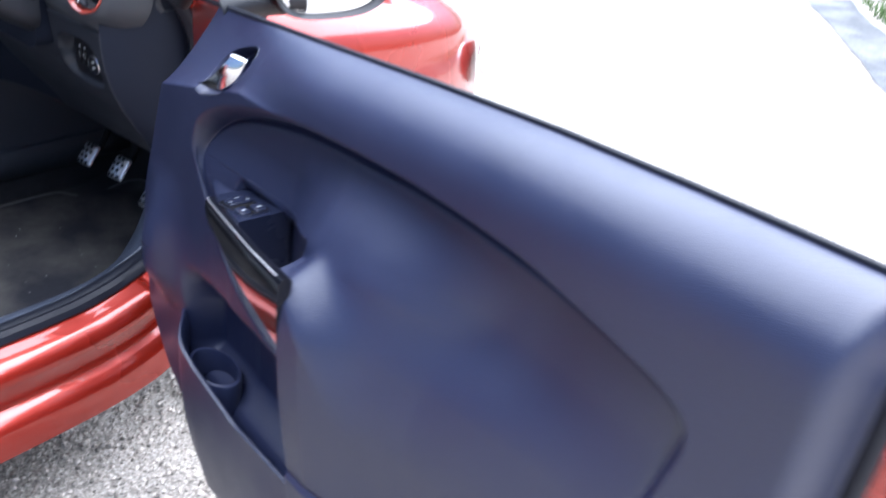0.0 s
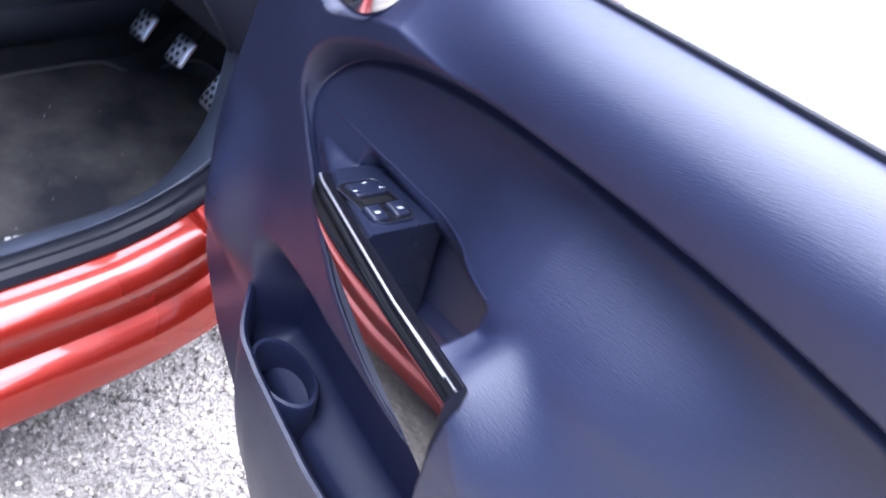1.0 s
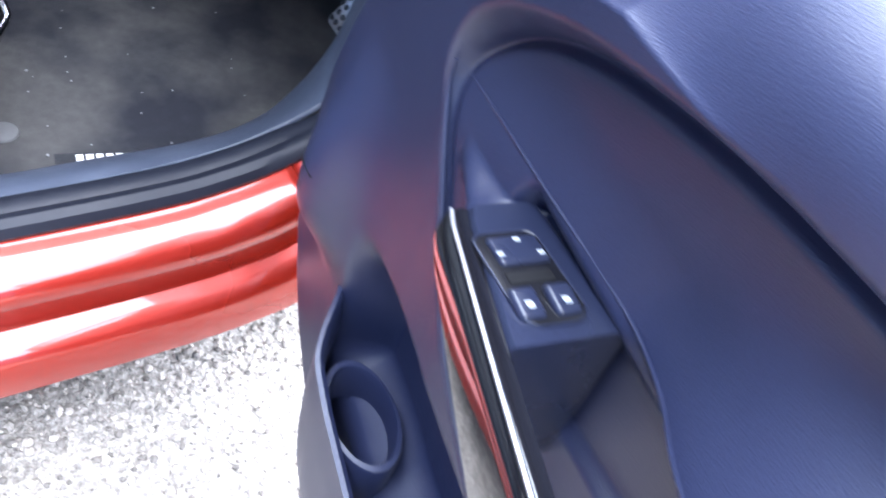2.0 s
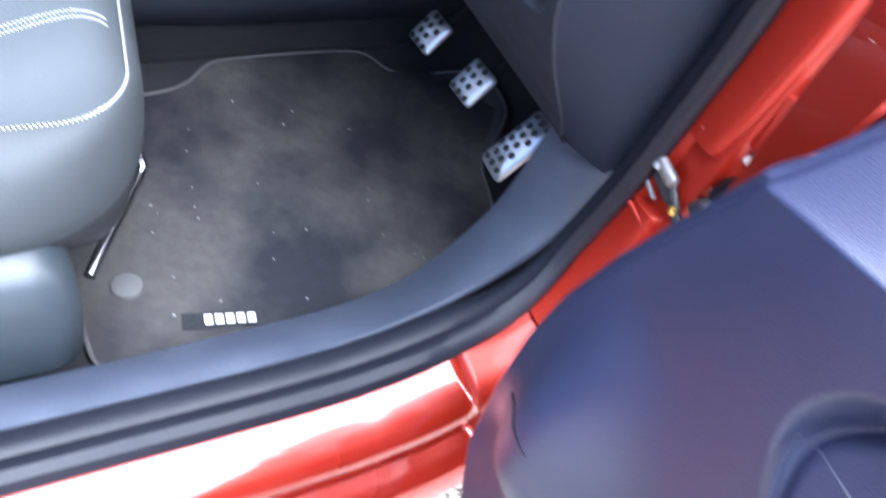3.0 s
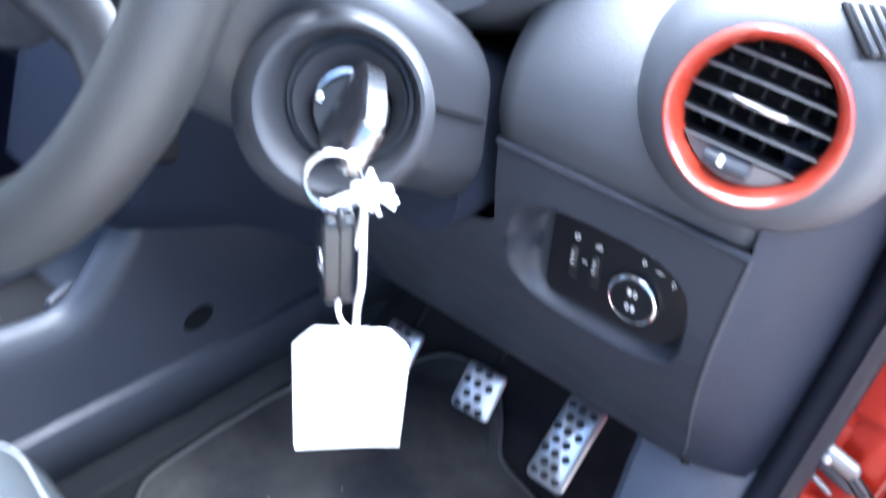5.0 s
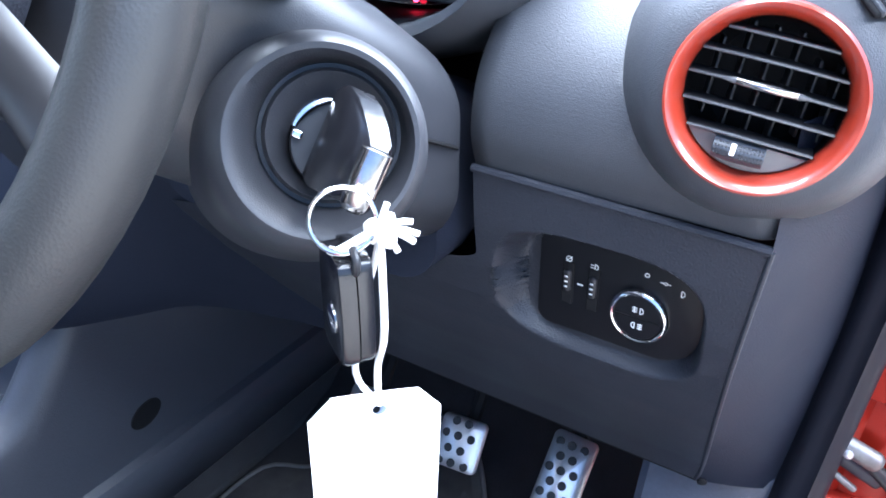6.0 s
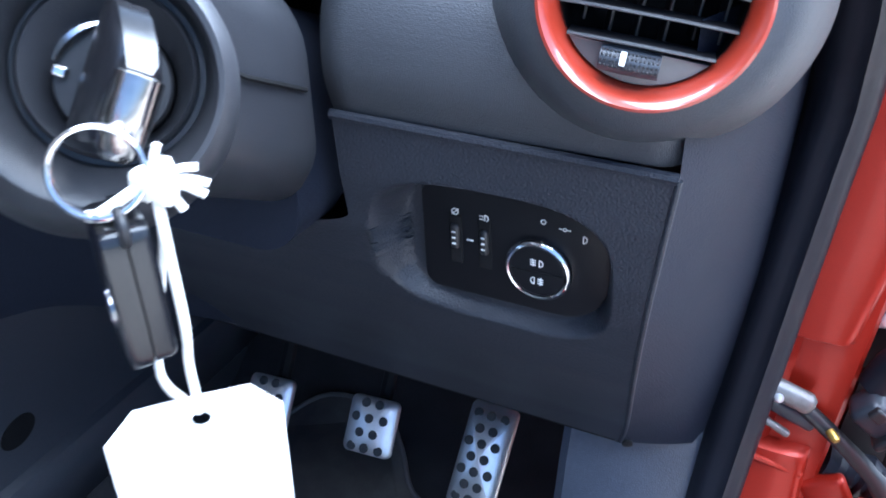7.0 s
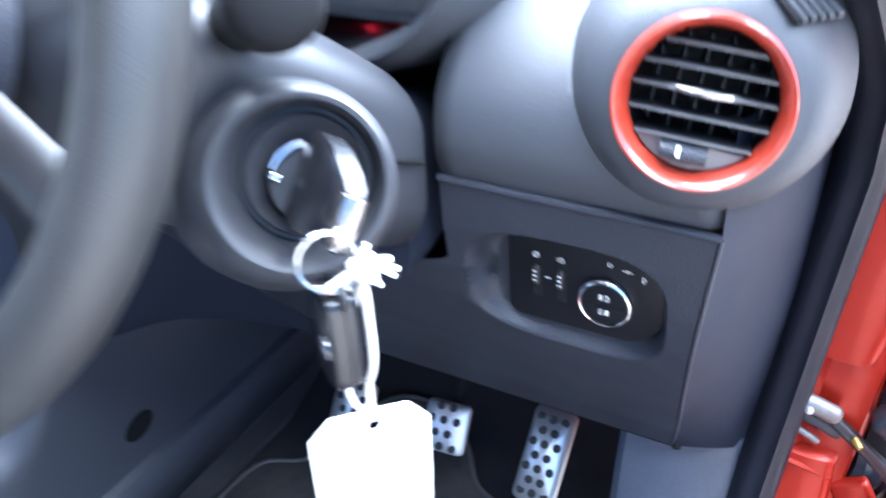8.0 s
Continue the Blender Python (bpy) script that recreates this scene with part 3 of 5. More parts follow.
part("tray_divider", block((0.016, 0.050, 0.036), pose(-0.795, -0.225, 0.548, 0, 8, 24), 0.007), CONSOLE, console, "blue-grey tray divider")
slip = thing("paper_slip", (-0.815, -0.35, 0.537), "crumpled white paper slip in the console tray", "paper")
part("slip_sheet", surface(lambda a, b: Vector((-0.850 + 0.055 * a, -0.385 + 0.055 * b, 0.540 + 0.012 * math.sin(3.2 * a + 1.5 * b) ** 2 + 0.010 * a * b)), steps(0, 1, 8), steps(0, 1, 8)), CARD, slip, solid=0.0006)
part("cup_ring", tube([(-0.81 + 0.032 * math.cos(a), -0.33 + 0.032 * math.sin(a), 0.55) for a in [k * math.tau / 28 for k in range(28)]], 0.005, 8, True), BLACK, console)

# ---- driver's seat ----
seat = thing("driver_seat", (-0.4, -0.75, 0.285), "light grey cloth driver's seat with white double stitching", "car seat")


def rounded(x0, x1, y0, y1, r, z, n=7):
    out = []
    for cx, cy, st in ((x1 - r, y1 - r, 0), (x0 + r, y1 - r, 90), (x0 + r, y0 + r, 180), (x1 - r, y0 + r, 270)):
        for k in range(n + 1):
            a = radians(st + 90 * k / n)
            out.append(Vector((cx + r * math.cos(a), cy + r * math.sin(a), z)))
    return out


def cushion_ring(z, i):
    """The cushion's outline drawn in by i; its front runs back towards the door."""
    out = []
    r = 0.160 - i * 1.7
    for p in rounded(-0.63 + i, -0.175 - i, -1.02 + i, -0.398 - i * 0.4, r, z, 12):
        out.append(p + Vector((0, -0.14 * (p.x + 0.36) * smooth(-0.9, -0.5, p.y), 0)))
    return out


RIM_Z, RIM_IN = 0.632, 0.056
part("cushion", loft([cushion_ring(z, i) for z, i in ((0.508, 0.010), (0.515, 0.003), (0.545, 0.0), (0.575, 0.003), (0.60, 0.010), (0.615, 0.020), (0.625, 0.034), (0.6305, 0.048), (RIM_Z, 0.0545), (0.630, 0.0565))]), SEAT_SIDE, seat, "grey padded seat cushion")
part("cushion_skirt", loft([cushion_ring(z, i) for z, i in ((0.43, 0.085), (0.435, 0.070), (0.47, 0.036), (0.50, 0.012), (0.509, 0.009), (0.512, 0.016))]), SKIRT, seat, "taupe lower skirt of the cushion")
SEAT_C = Vector((-0.40, -0.72, 0))


def insert_z(x, s):
    ch = abs(math.sin((x + 0.436) / 0.094 * math.pi))
    return RIM_Z - 0.001 + 0.047 * (1 - s ** 14) + 0.004 * (ch ** 0.5) * (1 - s ** 8)


def seat_fall(y):
    """The cushion falls away behind its raised front."""
    return -0.12 * max(0.0, -0.47 - y)


def insert_panel():
    rim = cushion_ring(RIM_Z, RIM_IN)
    rings = []
    for s in (1.0, 0.995, 0.985, 0.97, 0.955, 0.94, 0.92, 0.90, 0.87, 0.83, 0.78, 0.7, 0.6, 0.5, 0.4, 0.3, 0.2, 0.1, 0.03):
        rings.append([Vector((SEAT_C.x + (p.x - SEAT_C.x) * s, SEAT_C.y + (p.y - SEAT_C.y) * s, insert_z(SEAT_C.x + (p.x - SEAT_C.x) * s + 0.28 * (SEAT_C.y + (p.y - SEAT_C.y) * s + 0.44), s) + seat_fall(SEAT_C.y + (p.y - SEAT_C.y) * s) * (1 - s ** 14))) for p in rim])
    return loft(rings)


part("seat_insert", insert_panel(), SEAT_CLOTH, seat, "pale ribbed cloth centre panel")


def rim_scale(x, y):
    """How far out towards the insert's rim a place lies, 1 on the rim."""
    best = 0.0
    rim = cushion_ring(RIM_Z, RIM_IN)
    d = Vector((x - SEAT_C.x, y - SEAT_C.y))
    for a, b in zip(rim, rim[1:] + rim[:1]):
        e, f = Vector((a.x - SEAT_C.x, a.y - SEAT_C.y)), Vector((b.x - a.x, b.y - a.y))
        den = d.cross(f)
        if abs(den) > 1e-9:
            t, q = e.cross(f) / den, e.cross(d) / den
            if t > 0 and -1e-6 <= q <= 1 + 1e-6:
                best = 1 / t
    return best


def seam(pts, r=0.0008, stitch=0.0052, slant=0.0014):
    """Slanted single stitches laid along a seam."""
    bm = bmesh.new()
    dist, run = [0.0], 0.0
    for a, b in zip(pts, pts[1:]):
        run += (b - a).length
        dist.append(run)

    def at(s):
        for i in range(1, len(dist)):
            if s <= dist[i]:
                return pts[i - 1].lerp(pts[i], (s - dist[i - 1]) / max(dist[i] - dist[i - 1], 1e-9))
        return pts[-1]
    s = 0.0
    while s < run - stitch:
        a, b = at(s), at(s + stitch * 0.62)
        side = Vector((a.y - b.y, b.x - a.x, 0)).normalized() * slant
        a, b = a + side, b - side
        tube([a - Vector((0, 0, r * 0.6)), a.lerp(b, 0.25) + Vector((0, 0, r * 0.4)), a.lerp(b, 0.75) + Vector((0, 0, r * 0.4)), b - Vector((0, 0, r * 0.6))], r, 6, False, bm)
        s += stitch
    part("seam", bm, THREAD, seat)


def seam_point(x, y):
    """A place on the insert, along a channel that runs slightly aslant."""
    px = x - 0.28 * (y + 0.44)
    q = rim_scale(px, y)
    return Vector((px, y, insert_z(x, q) + seat_fall(y) * (1 - q ** 14) + 0.0010))


for x, y1 in ((-0.530, -0.412), (-0.436, -0.420), (-0.342, -0.436)):
    row = [(x, y) for y in steps(-0.90, -0.62, 10) + steps(-0.61, y1, 20)]
    for o in (-0.0046, 0.0046):
        seam([seam_point(px + o, y) for px, y in row if rim_scale(px - 0.28 * (y + 0.44), y) < 0.965], 0.0006, 0.0040, 0.0021)
rim_seam = [p for p in cushion_ring(RIM_Z + 0.0008, 0.053) if p.y > -0.95]
k0 = max(range(len(rim_seam)), key=lambda k: (rim_seam[k] - rim_seam[k - 1]).length)
rim_seam = rim_seam[k0:] + rim_seam[:k0]
side_seam = [p for p in rim_seam if p.x > -0.40 and p.y < -0.455]
part("piping", tube([p for p in rim_seam if p.x <= -0.40 or p.y > -0.47], 0.0011, 6), THREAD, seat, "white piping along the front of the cushion")
seam(side_seam, 0.0007, 0.0044, 0.0019)
part("backrest", block((0.44, 0.14, 0.62), pose(-0.40, -1.06, 0.98, 14), 0.06), SEAT_SIDE, seat)
part("side_valance", loft([rounded(-0.26 + i, -0.135 - i, -1.0 + i, -0.500 - i, 0.04 - i * 0.4, z) for z, i in ((0.35, 0.012), (0.37, 0.0), (0.43, 0.0), (0.47, 0.004), (0.495, 0.014), (0.510, 0.028), (0.518, 0.045))]), VALANCE, seat, "blue-grey plastic seat side cover")
part("slide_bar", tube([(-0.205, -0.487, 0.430), (-0.225, -0.474, 0.434), (-0.322, -0.408, 0.452), (-0.334, -0.402, 0.458), (-0.340, -0.408, 0.480)], 0.0068, 10), CHROME, seat, "chromed seat adjusting bar")
part("bar_end", tube([(-0.340, -0.408, 0.478), (-0.345, -0.418, 0.505), (-0.35, -0.45, 0.52)], 0.0065, 10), BLACK, seat)
part("runner", block((0.05, 0.6, 0.05), pose(-0.22, -0.80, 0.315), 0.008), BLACK, seat)
part("seat_frame", block((0.36, 0.46, 0.10), pose(-0.40, -0.75, 0.36), 0.02), DEEP, seat)

# ---- dashboard ----
dash = thing("dashboard", (-0.8, 0.1, 0.64), "charcoal grained plastic dashboard with an orange-ringed round vent", "dashboard")
PANEL_Y = ((0.635, 0.004), (0.642, 0.0), (0.68, -0.022), (0.72, -0.049), (0.76, -0.075), (0.80, -0.096), (0.83, -0.109), (0.86, -0.118), (0.90, -0.125), (0.935, -0.128))


def panel_y(z):
    return interp(z, PANEL_Y)


SW = (-0.178, 0.858)


def switch_bowl(x, z):
    """How deep the bowl round the light switches is."""
    dx, dz = x - SW[0] - 0.04 * (z - SW[1]), z - SW[1]
    hx = 0.067 if dx > 0 else 0.081
    d = (abs(dx / hx) ** 3.2 + abs((dz + 0.0045) / 0.053) ** 3.2) ** (1 / 3.2)
    return 1 - smooth(0.84, 1.0, d)


def lower_panel():
    rows = []
    for z in steps(0.642, 0.80, 30)[:-1] + steps(0.80, 0.935, 90):
        t = (z - 0.642) / 0.293
        xr = -0.122 + 0.039 * t ** 0.8
        row = []
        for x in steps(0, 0.36, 150)[:-1] + steps(0.36, 1, 50):
            xl = -0.62 if z < 0.80 else -0.62 + (0.349 * smooth(0.80, 0.872, z))
            X = xr + (xl - xr) * x
            b = switch_bowl(X, z)
            y = panel_y(z) * (1 - b) + (panel_y(SW[1]) + 0.026 - 0.05 * (z - SW[1])) * b
            row.append(Vector((X, y, z)))
        rows.append(row)
    bm = loft(rows, False, False)
    return bm


part("lower_panel", lower_panel(), DASH, dash, "grained lower trim panel with a switch bowl")
part("panel_lip", tube([(-0.083, -0.127, 0.935), (-0.272, -0.127, 0.937)], 0.0030, 8), DASH, dash)
part("panel_edge", tube([Vector((-0.122 + 0.039 * ((z - 0.642) / 0.293) ** 0.8, panel_y(z), z)) for z in steps(0.642, 0.935, 16)], 0.0017, 8), DASH, dash)
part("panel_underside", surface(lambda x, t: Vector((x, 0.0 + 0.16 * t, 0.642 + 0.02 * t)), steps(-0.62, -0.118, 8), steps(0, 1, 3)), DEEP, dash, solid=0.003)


def end_cap():
    rings = []
    for z in steps(0.642, 1.01, 24):
        t = max(0.0, (z - 0.642) / 0.293)
        e = Vector((-0.122 + 0.039 * min(t, 1.0) ** 0.8, panel_y(z), z))
        s = Vector((interp(z, ((0.58, -0.067), (0.70, -0.058), (0.80, -0.049), (0.97, -0.043))), 0.048, z))
        m = e.lerp(s, 0.5) + Vector((0.014, -0.012, 0)) * (0.4 + 0.6 * t)
        rings.append([e * (1 - k) ** 2 + m * 2 * k * (1 - k) + s * k * k - Vector((0, 0, 0.018 * k * (1 - t))) for k in steps(0, 1, 8)])
    return loft(rings, False, False)


part("end_cap", end_cap(), ENDCAP, dash, "smooth side cover of the dashboard")
part("screw_cap", disc([(0.004, 0), (0.004, 0.002), (0.001, 0.003)], axes((-0.116, -0.003, 0.646), (0.3, -0.8, -0.3)), 12), DEEP, dash)

UPPER = spline([(-0.085, 0.9385), (-0.119, 0.939), (-0.1245, 0.9425), (-0.131, 0.967), (-0.124, 1.000), (-0.100, 1.030), (-0.060, 1.055), (0.0, 1.070), (0.12, 1.075), (0.32, 1.055), (0.55, 1.0)], 5)


def upper_dash():
    bm = bmesh.new()
    for x0, x1, n, first in ((-1.52, -0.56, 24, 0), (-0.56, -0.271, 10, 25), (-0.271, -0.13, 10, 0), (-0.13, -0.046, 22, 0)):
        rings = []
        for x in steps(x0, x1, n):
            wrap = 0.115 * smooth(-0.104, -0.046, x) ** 2
            foot = 0.036 * smooth(-0.072, -0.046, x)
            k = (1.075 - 0.94 - foot) / (1.075 - 0.94)
            rings.append([Vector((x, p.x + wrap, 1.075 - (1.075 - p.y) * k - wrap * 0.35 * smooth(0.98, 1.06, p.y))) for p in UPPER[first:]])
        loft(rings, False, False, bm)
    bmesh.ops.remove_doubles(bm, verts=bm.verts, dist=1e-6)
    hole = []
    for f in bm.faces:
        d = f.calc_center_median() - VC
        if (d - VAX * d.dot(VAX)).length < 0.058:
            hole.append(f)
    bmesh.ops.delete(bm, geom=hole, context="FACES")
    return bm


VC = Vector((-0.101, -0.142, 1.022))
VAX = Vector((0.20, -0.96, 0.16)).normalized()
part("upper_dash", upper_dash(), DASHTOP, dash, "soft fine-ribbed upper dashboard", solid=0.003)
# added filler: closes the see-through seam and paints its shade near-black
part("seam_shade_backing", block((0.168, 0.004, 0.050), pose(-0.190, -0.106, 0.935, -4), 0.001), DEEP, dash, "near-black backing standing in for shade between the dash mouldings")
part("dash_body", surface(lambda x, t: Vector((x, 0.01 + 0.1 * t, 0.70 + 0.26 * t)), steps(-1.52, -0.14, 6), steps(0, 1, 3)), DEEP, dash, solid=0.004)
part("passenger_panel", surface(lambda x, z: Vector((x, -0.06 - 0.06 * math.sin((z - 0.68) / 0.27 * 1.5), z)), steps(-1.52, -0.94, 8), steps(0.68, 0.945, 8)), DASH, dash, solid=0.004)

KNEE = ((-0.46, 0.002, 0.642), (-0.54, -0.03, 0.658), (-0.62, -0.08, 0.674), (-0.68, -0.13, 0.664), (-0.74, -0.185, 0.660), (-0.84, -0.195, 0.662), (-0.95, -0.19, 0.664))


def knee_cover():
    """The dark lower dash that hangs down towards the console."""
    rings = []
    for x, y, z in spline(KNEE, 4):
        ring = [Vector((x, y + 0.20, z + 0.02)), Vector((x, y + 0.02, z - 0.002)), Vector((x, y + 0.004, z + 0.002)), Vector((x, y, z + 0.010))]
        ring += [Vector((x, y + (-0.118 - y) * k, z + 0.010 + (0.885 - z) * k)) for k in (0.15, 0.35, 0.6, 0.8, 1.0)]
        rings.append(ring + [Vector((x, 0.02, 0.93))])
    return loft(rings, False, False)


part("knee_cover", knee_cover(), ENDCAP, dash, "smooth dark lower dash cover", solid=0.003)

# demister grille at the outer end of the dash top
GM = axes((-0.066, -0.100, 1.0715), (0.52, -0.17, 0.84), (0.72, -0.44, -0.53))
grille = part("demister_frame", block((0.034, 0.040, 0.003), GM, 0.0014), DEEP, dash, "black demister grille")
for k in range(5):
    part("grille_slat", block((0.032, 0.0036, 0.004), GM @ pose(0.0012, -0.0152 + 0.0076 * k, 0.0012), 0.0012), DASHTOP, grille)

# round vent on a domed boss
VM = axes(VC, VAX, (1, 0, 0))
part("vent_boss", revolve([(0.086, -0.090), (0.082, -0.064), (0.074, -0.038), (0.064, -0.016), (0.055, -0.005), (0.0480, -0.002), (0.0475, -0.008)], VM, 64), DASHTOP, dash, "domed vent surround")
vent = part("vent_ring", revolve([(0.0475, -0.008), (0.0484, -0.002), (0.0478, 0.0018), (0.0464, 0.0026), (0.0446, 0.0014), (0.0420, -0.0030), (0.0401, -0.0080), (0.0388, -0.014), (0.0475, -0.014)], VM, 72), VENTRED, dash, "orange painted vent ring")
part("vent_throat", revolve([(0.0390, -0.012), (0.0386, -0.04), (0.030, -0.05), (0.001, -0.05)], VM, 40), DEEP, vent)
LM = VM @ pose(0, 0, 0, 0, 0, -6)


def vent_slat(h, face, grip=0.0):
    """A thin slat or its bowed front edge; a grip swells it in the middle."""
    half = math.sqrt(0.0388 ** 2 - h ** 2)
    rings = []
    for k in steps(-1, 1, 28):
        x = half * k
        zf = -0.0085 + 0.0050 * (1 - (x / 0.0388) ** 2)
        t = 0.0008 + grip * (smooth(0.0215, 0.0150, abs(x)))
        y = h + 0.0012 * (1 - (x / 0.0388) ** 2)
        rings.append([LM @ Vector((x, y + dy, zf - dz)) for dy, dz in ((t, 0.0010), (0.4 * t, 0.0), (-0.4 * t, 0.0), (-t, 0.0010))] if face else
                     [LM @ Vector((x, y + dy, zf - dz)) for dy, dz in ((0.0006, 0.0011), (-0.0006, 0.0011), (0.0006, 0.016), (0.0014, 0.016))])
    return loft(rings)


for h in (0.0285, 0.0165, 0.0040, -0.0095, -0.0225):
    part("vent_slat", vent_slat(h, False), BLACK, vent)
    part("slat_edge", vent_slat(h, True, 0.0010 if h == 0.0040 else 0.0), SLAT, vent, "pale grey front edge of a vent slat")
for x in (-0.028, -0.016, -0.004, 0.008, 0.020, 0.031):
    part("vent_vane", block((0.0016, 0.062 if abs(x) < 0.02 else 0.040, 0.010), LM @ pose(x, 0.002, -0.029, 0, 14, 0), 0.0006), BLACK, vent)
part("vent_tab", loft([[LM @ Vector((x, 0.0052 + 0.0019 * math.cos(a), -0.0022 - 0.010 * (x / 0.0388) ** 2 * 2 + 0.0016 * math.sin(a))) for a in [q * math.tau / 12 for q in range(12)]] for x in steps(-0.0150, 0.0150, 10)]), WORN, vent, "bright bar of the vent tab")
part("vent_sill", plate([(0.0385 * math.cos(a), 0.0385 * math.sin(a)) for a in [radians(k) for k in range(216, 326, 5)]], 0.010, LM @ pose(0, 0, -0.0185), 0.001), SLAT, vent)
wheel_m = LM @ pose(-0.0030, -0.0292, -0.0050)
barrel = part("vent_thumbwheel", loft([[wheel_m @ Vector((x, 0.0052 * math.cos(a), 0.0065 * math.sin(a) - 9.0 * x * x)) for a in [q * math.tau / 20 for q in range(20)]] for x in (-0.0128, -0.0122, -0.008, -0.004, 0.0, 0.004, 0.008, 0.0122, 0.0128)]), PLUG, vent, "knurled vent thumb wheel")
for k in range(14):
    x = -0.0117 + 0.0018 * k
    for a in (35, 60, 85, 110):
        part("knurl", block((0.0011, 0.0014, 0.0008), wheel_m @ pose(x, 0.0052 * math.cos(radians(a)), 0.0065 * math.sin(radians(a)) - 9.0 * x * x, a - 90), 0.0003, n=1), BLACK, barrel)
part("wheel_mark", block((0.0026, 0.0062, 0.0008), wheel_m @ pose(-0.0028, 0.0022, 0.0061, -22), 0.0003), MARK, barrel)

# light switch plate
SM = axes((SW[0], panel_y(SW[1]) + 0.0245, SW[1]), (0.0, -0.9988, -0.05), (1, 0, 0))


swp = part("switch_plate", plate(pod(0.056, 0.060, 0.0375, 0.010, 0.030), 0.004, SM @ pose(0, -0.0035, 0), 0.0015), PLATE, dash, "black light switch plate")
KM = SM @ pose(0.0185, -0.0090, 0.004)
part("knob_ring", revolve([(0.0206, 0.0), (0.0206, 0.0030), (0.0200, 0.0046), (0.0182, 0.0058), (0.0171, 0.0054), (0.0168, 0.003)], KM, 48), CHROME, swp, "chrome ring of the headlamp switch")
part("knob_face", disc([(0.0169, 0.0), (0.0169, 0.0042), (0.0160, 0.0050), (0.002, 0.0052)], KM, 40), PLATE, swp)
part("knob_split", block((0.031, 0.0010, 0.0012), KM @ pose(0, 0, 0.0053), 0.0003), DEEP, swp)
for dx in (-0.034, -0.0155):
    part("dimmer_slot", block((0.0085, 0.034, 0.002), SM @ pose(dx, -0.002, 0.0042), 0.001), DEEP, swp)
    part("dimmer_wheel", block((0.0060, 0.018, 0.006), SM @ pose(dx, 0.0005, 0.0045), 0.0025), BLACK, swp, "ribbed dimmer thumb wheel")
    for k in (-0.004, 0.0, 0.004):
        part("wheel_rib", block((0.0024, 0.0010, 0.0006), SM @ pose(dx, 0.0005 + k, 0.0077), 0.0002), MARK, swp)


def symbol(name, strokes, m, r=0.00035):
    bm = bmesh.new()
    for s in strokes:
        tube([m @ Vector((x, y, 0.0)) for x, y in s], r, 5, False, bm)
    part(name, bm, MARK, swp)


def arc(cx, cy, r, a0, a1, n=10):
    return [(cx + r * math.cos(radians(a)), cy + r * math.sin(radians(a))) for a in steps(a0, a1, n)]


LAMP_D = [arc(0.0002, 0, 0.0022, -90, 90) + [(0.0002, -0.0022)], [(0.0002, 0.0022), (0.0002, -0.0022)]]
symbol("front_fog_symbol", [[(x + 0.0012, y) for x, y in LAMP_D[0]], *[[(-0.0040, k), (-0.0006, k)] for k in (-0.0015, 0, 0.0015)], [(-0.0022, -0.0024), (-0.0026, 0.0024)]], KM @ pose(0.0, 0.0062, 0.0054))
symbol("rear_fog_symbol", [[(-x - 0.0012, y) for x, y in LAMP_D[0]], *[[(0.0006, k), (0.0040, k)] for k in (-0.0015, 0, 0.0015)], [(0.0022, -0.0024), (0.0026, 0.0024)]], KM @ pose(0.0, -0.0062, 0.0054))
symbol("off_symbol", [arc(0, 0, 0.0014, 0, 360)], SM @ pose(0.0200, 0.0222, 0.0042))
symbol("sidelight_symbol", [[(-0.0035, 0), (-0.001, 0)], arc(0, 0, 0.0010, 0, 360), [(0.001, 0), (0.0035, 0)]], SM @ pose(0.0325, 0.0200, 0.0042))
symbol("headlight_symbol", LAMP_D, SM @ pose(0.0430, 0.0160, 0.0042))
symbol("dimmer_symbol", [arc(0, 0, 0.0020, 0, 360), [(-0.002, -0.002), (0.0022, 0.0022)]], SM @ pose(-0.034, 0.0170, 0.0046))
symbol("level_symbol", [LAMP_D[0], [(-0.0030, 0.001), (-0.0006, 0.001)], [(-0.0030, -0.001), (-0.0006, -0.001)]], SM @ pose(-0.0155, 0.0165, 0.0046))
symbol("level_dash", [[(-0.0020, 0), (0.0020, 0)]], SM @ pose(-0.0250, -0.001, 0.0044), 0.0006)

# instrument hood and cluster
cluster = thing("instrument_cluster", (-0.42, -0.02, 1.0), "dark instrument cluster under a curved charcoal hood with red warning lights", "instrument cluster")


def hood():
    rings = []
    for y, rx, rz, cz in ((0.03, 0.145, 0.068, 1.056), (-0.03, 0.150, 0.070, 1.065), (-0.09, 0.158, 0.075, 1.078), (-0.130, 0.165, 0.082, 1.084), (-0.140, 0.172, 0.090, 1.085), (-0.128, 0.180, 0.098, 1.085), (-0.06, 0.190, 0.105, 1.072), (0.06, 0.195, 0.100, 1.05)):
        ring = []
        for k in range(48):
            a = k * math.tau / 48
            top = max(0.0, math.sin(a))
            ring.append(Vector((-0.425 + rx * math.cos(a), y - 0.05 * top, cz + rz * math.sin(a) * (1.15 if top else 1.0))))
        rings.append(ring)
    return loft(rings, True, False)


part("hood", hood(), DASHTOP, cluster, "smooth charcoal instrument hood")
part("dial_face", plate([(0.146 * math.cos(a), 0.064 * math.sin(a)) for a in [k * math.tau / 40 for k in range(40)]], 0.004, axes((-0.425, 0.014, 1.056), (0, -0.95, 0.3))), GLOSS, cluster)
for x in (-0.505, -0.350):
    part("dial_ring", tube([Vector((x + 0.047 * math.cos(a), 0.010, 1.052 + 0.045 * math.sin(a))) for a in [k * math.tau / 40 for k in range(40)]], 0.003, 8, True), CHROME, cluster)
GLOW = bpy.data.materials.new("red_warning_light")
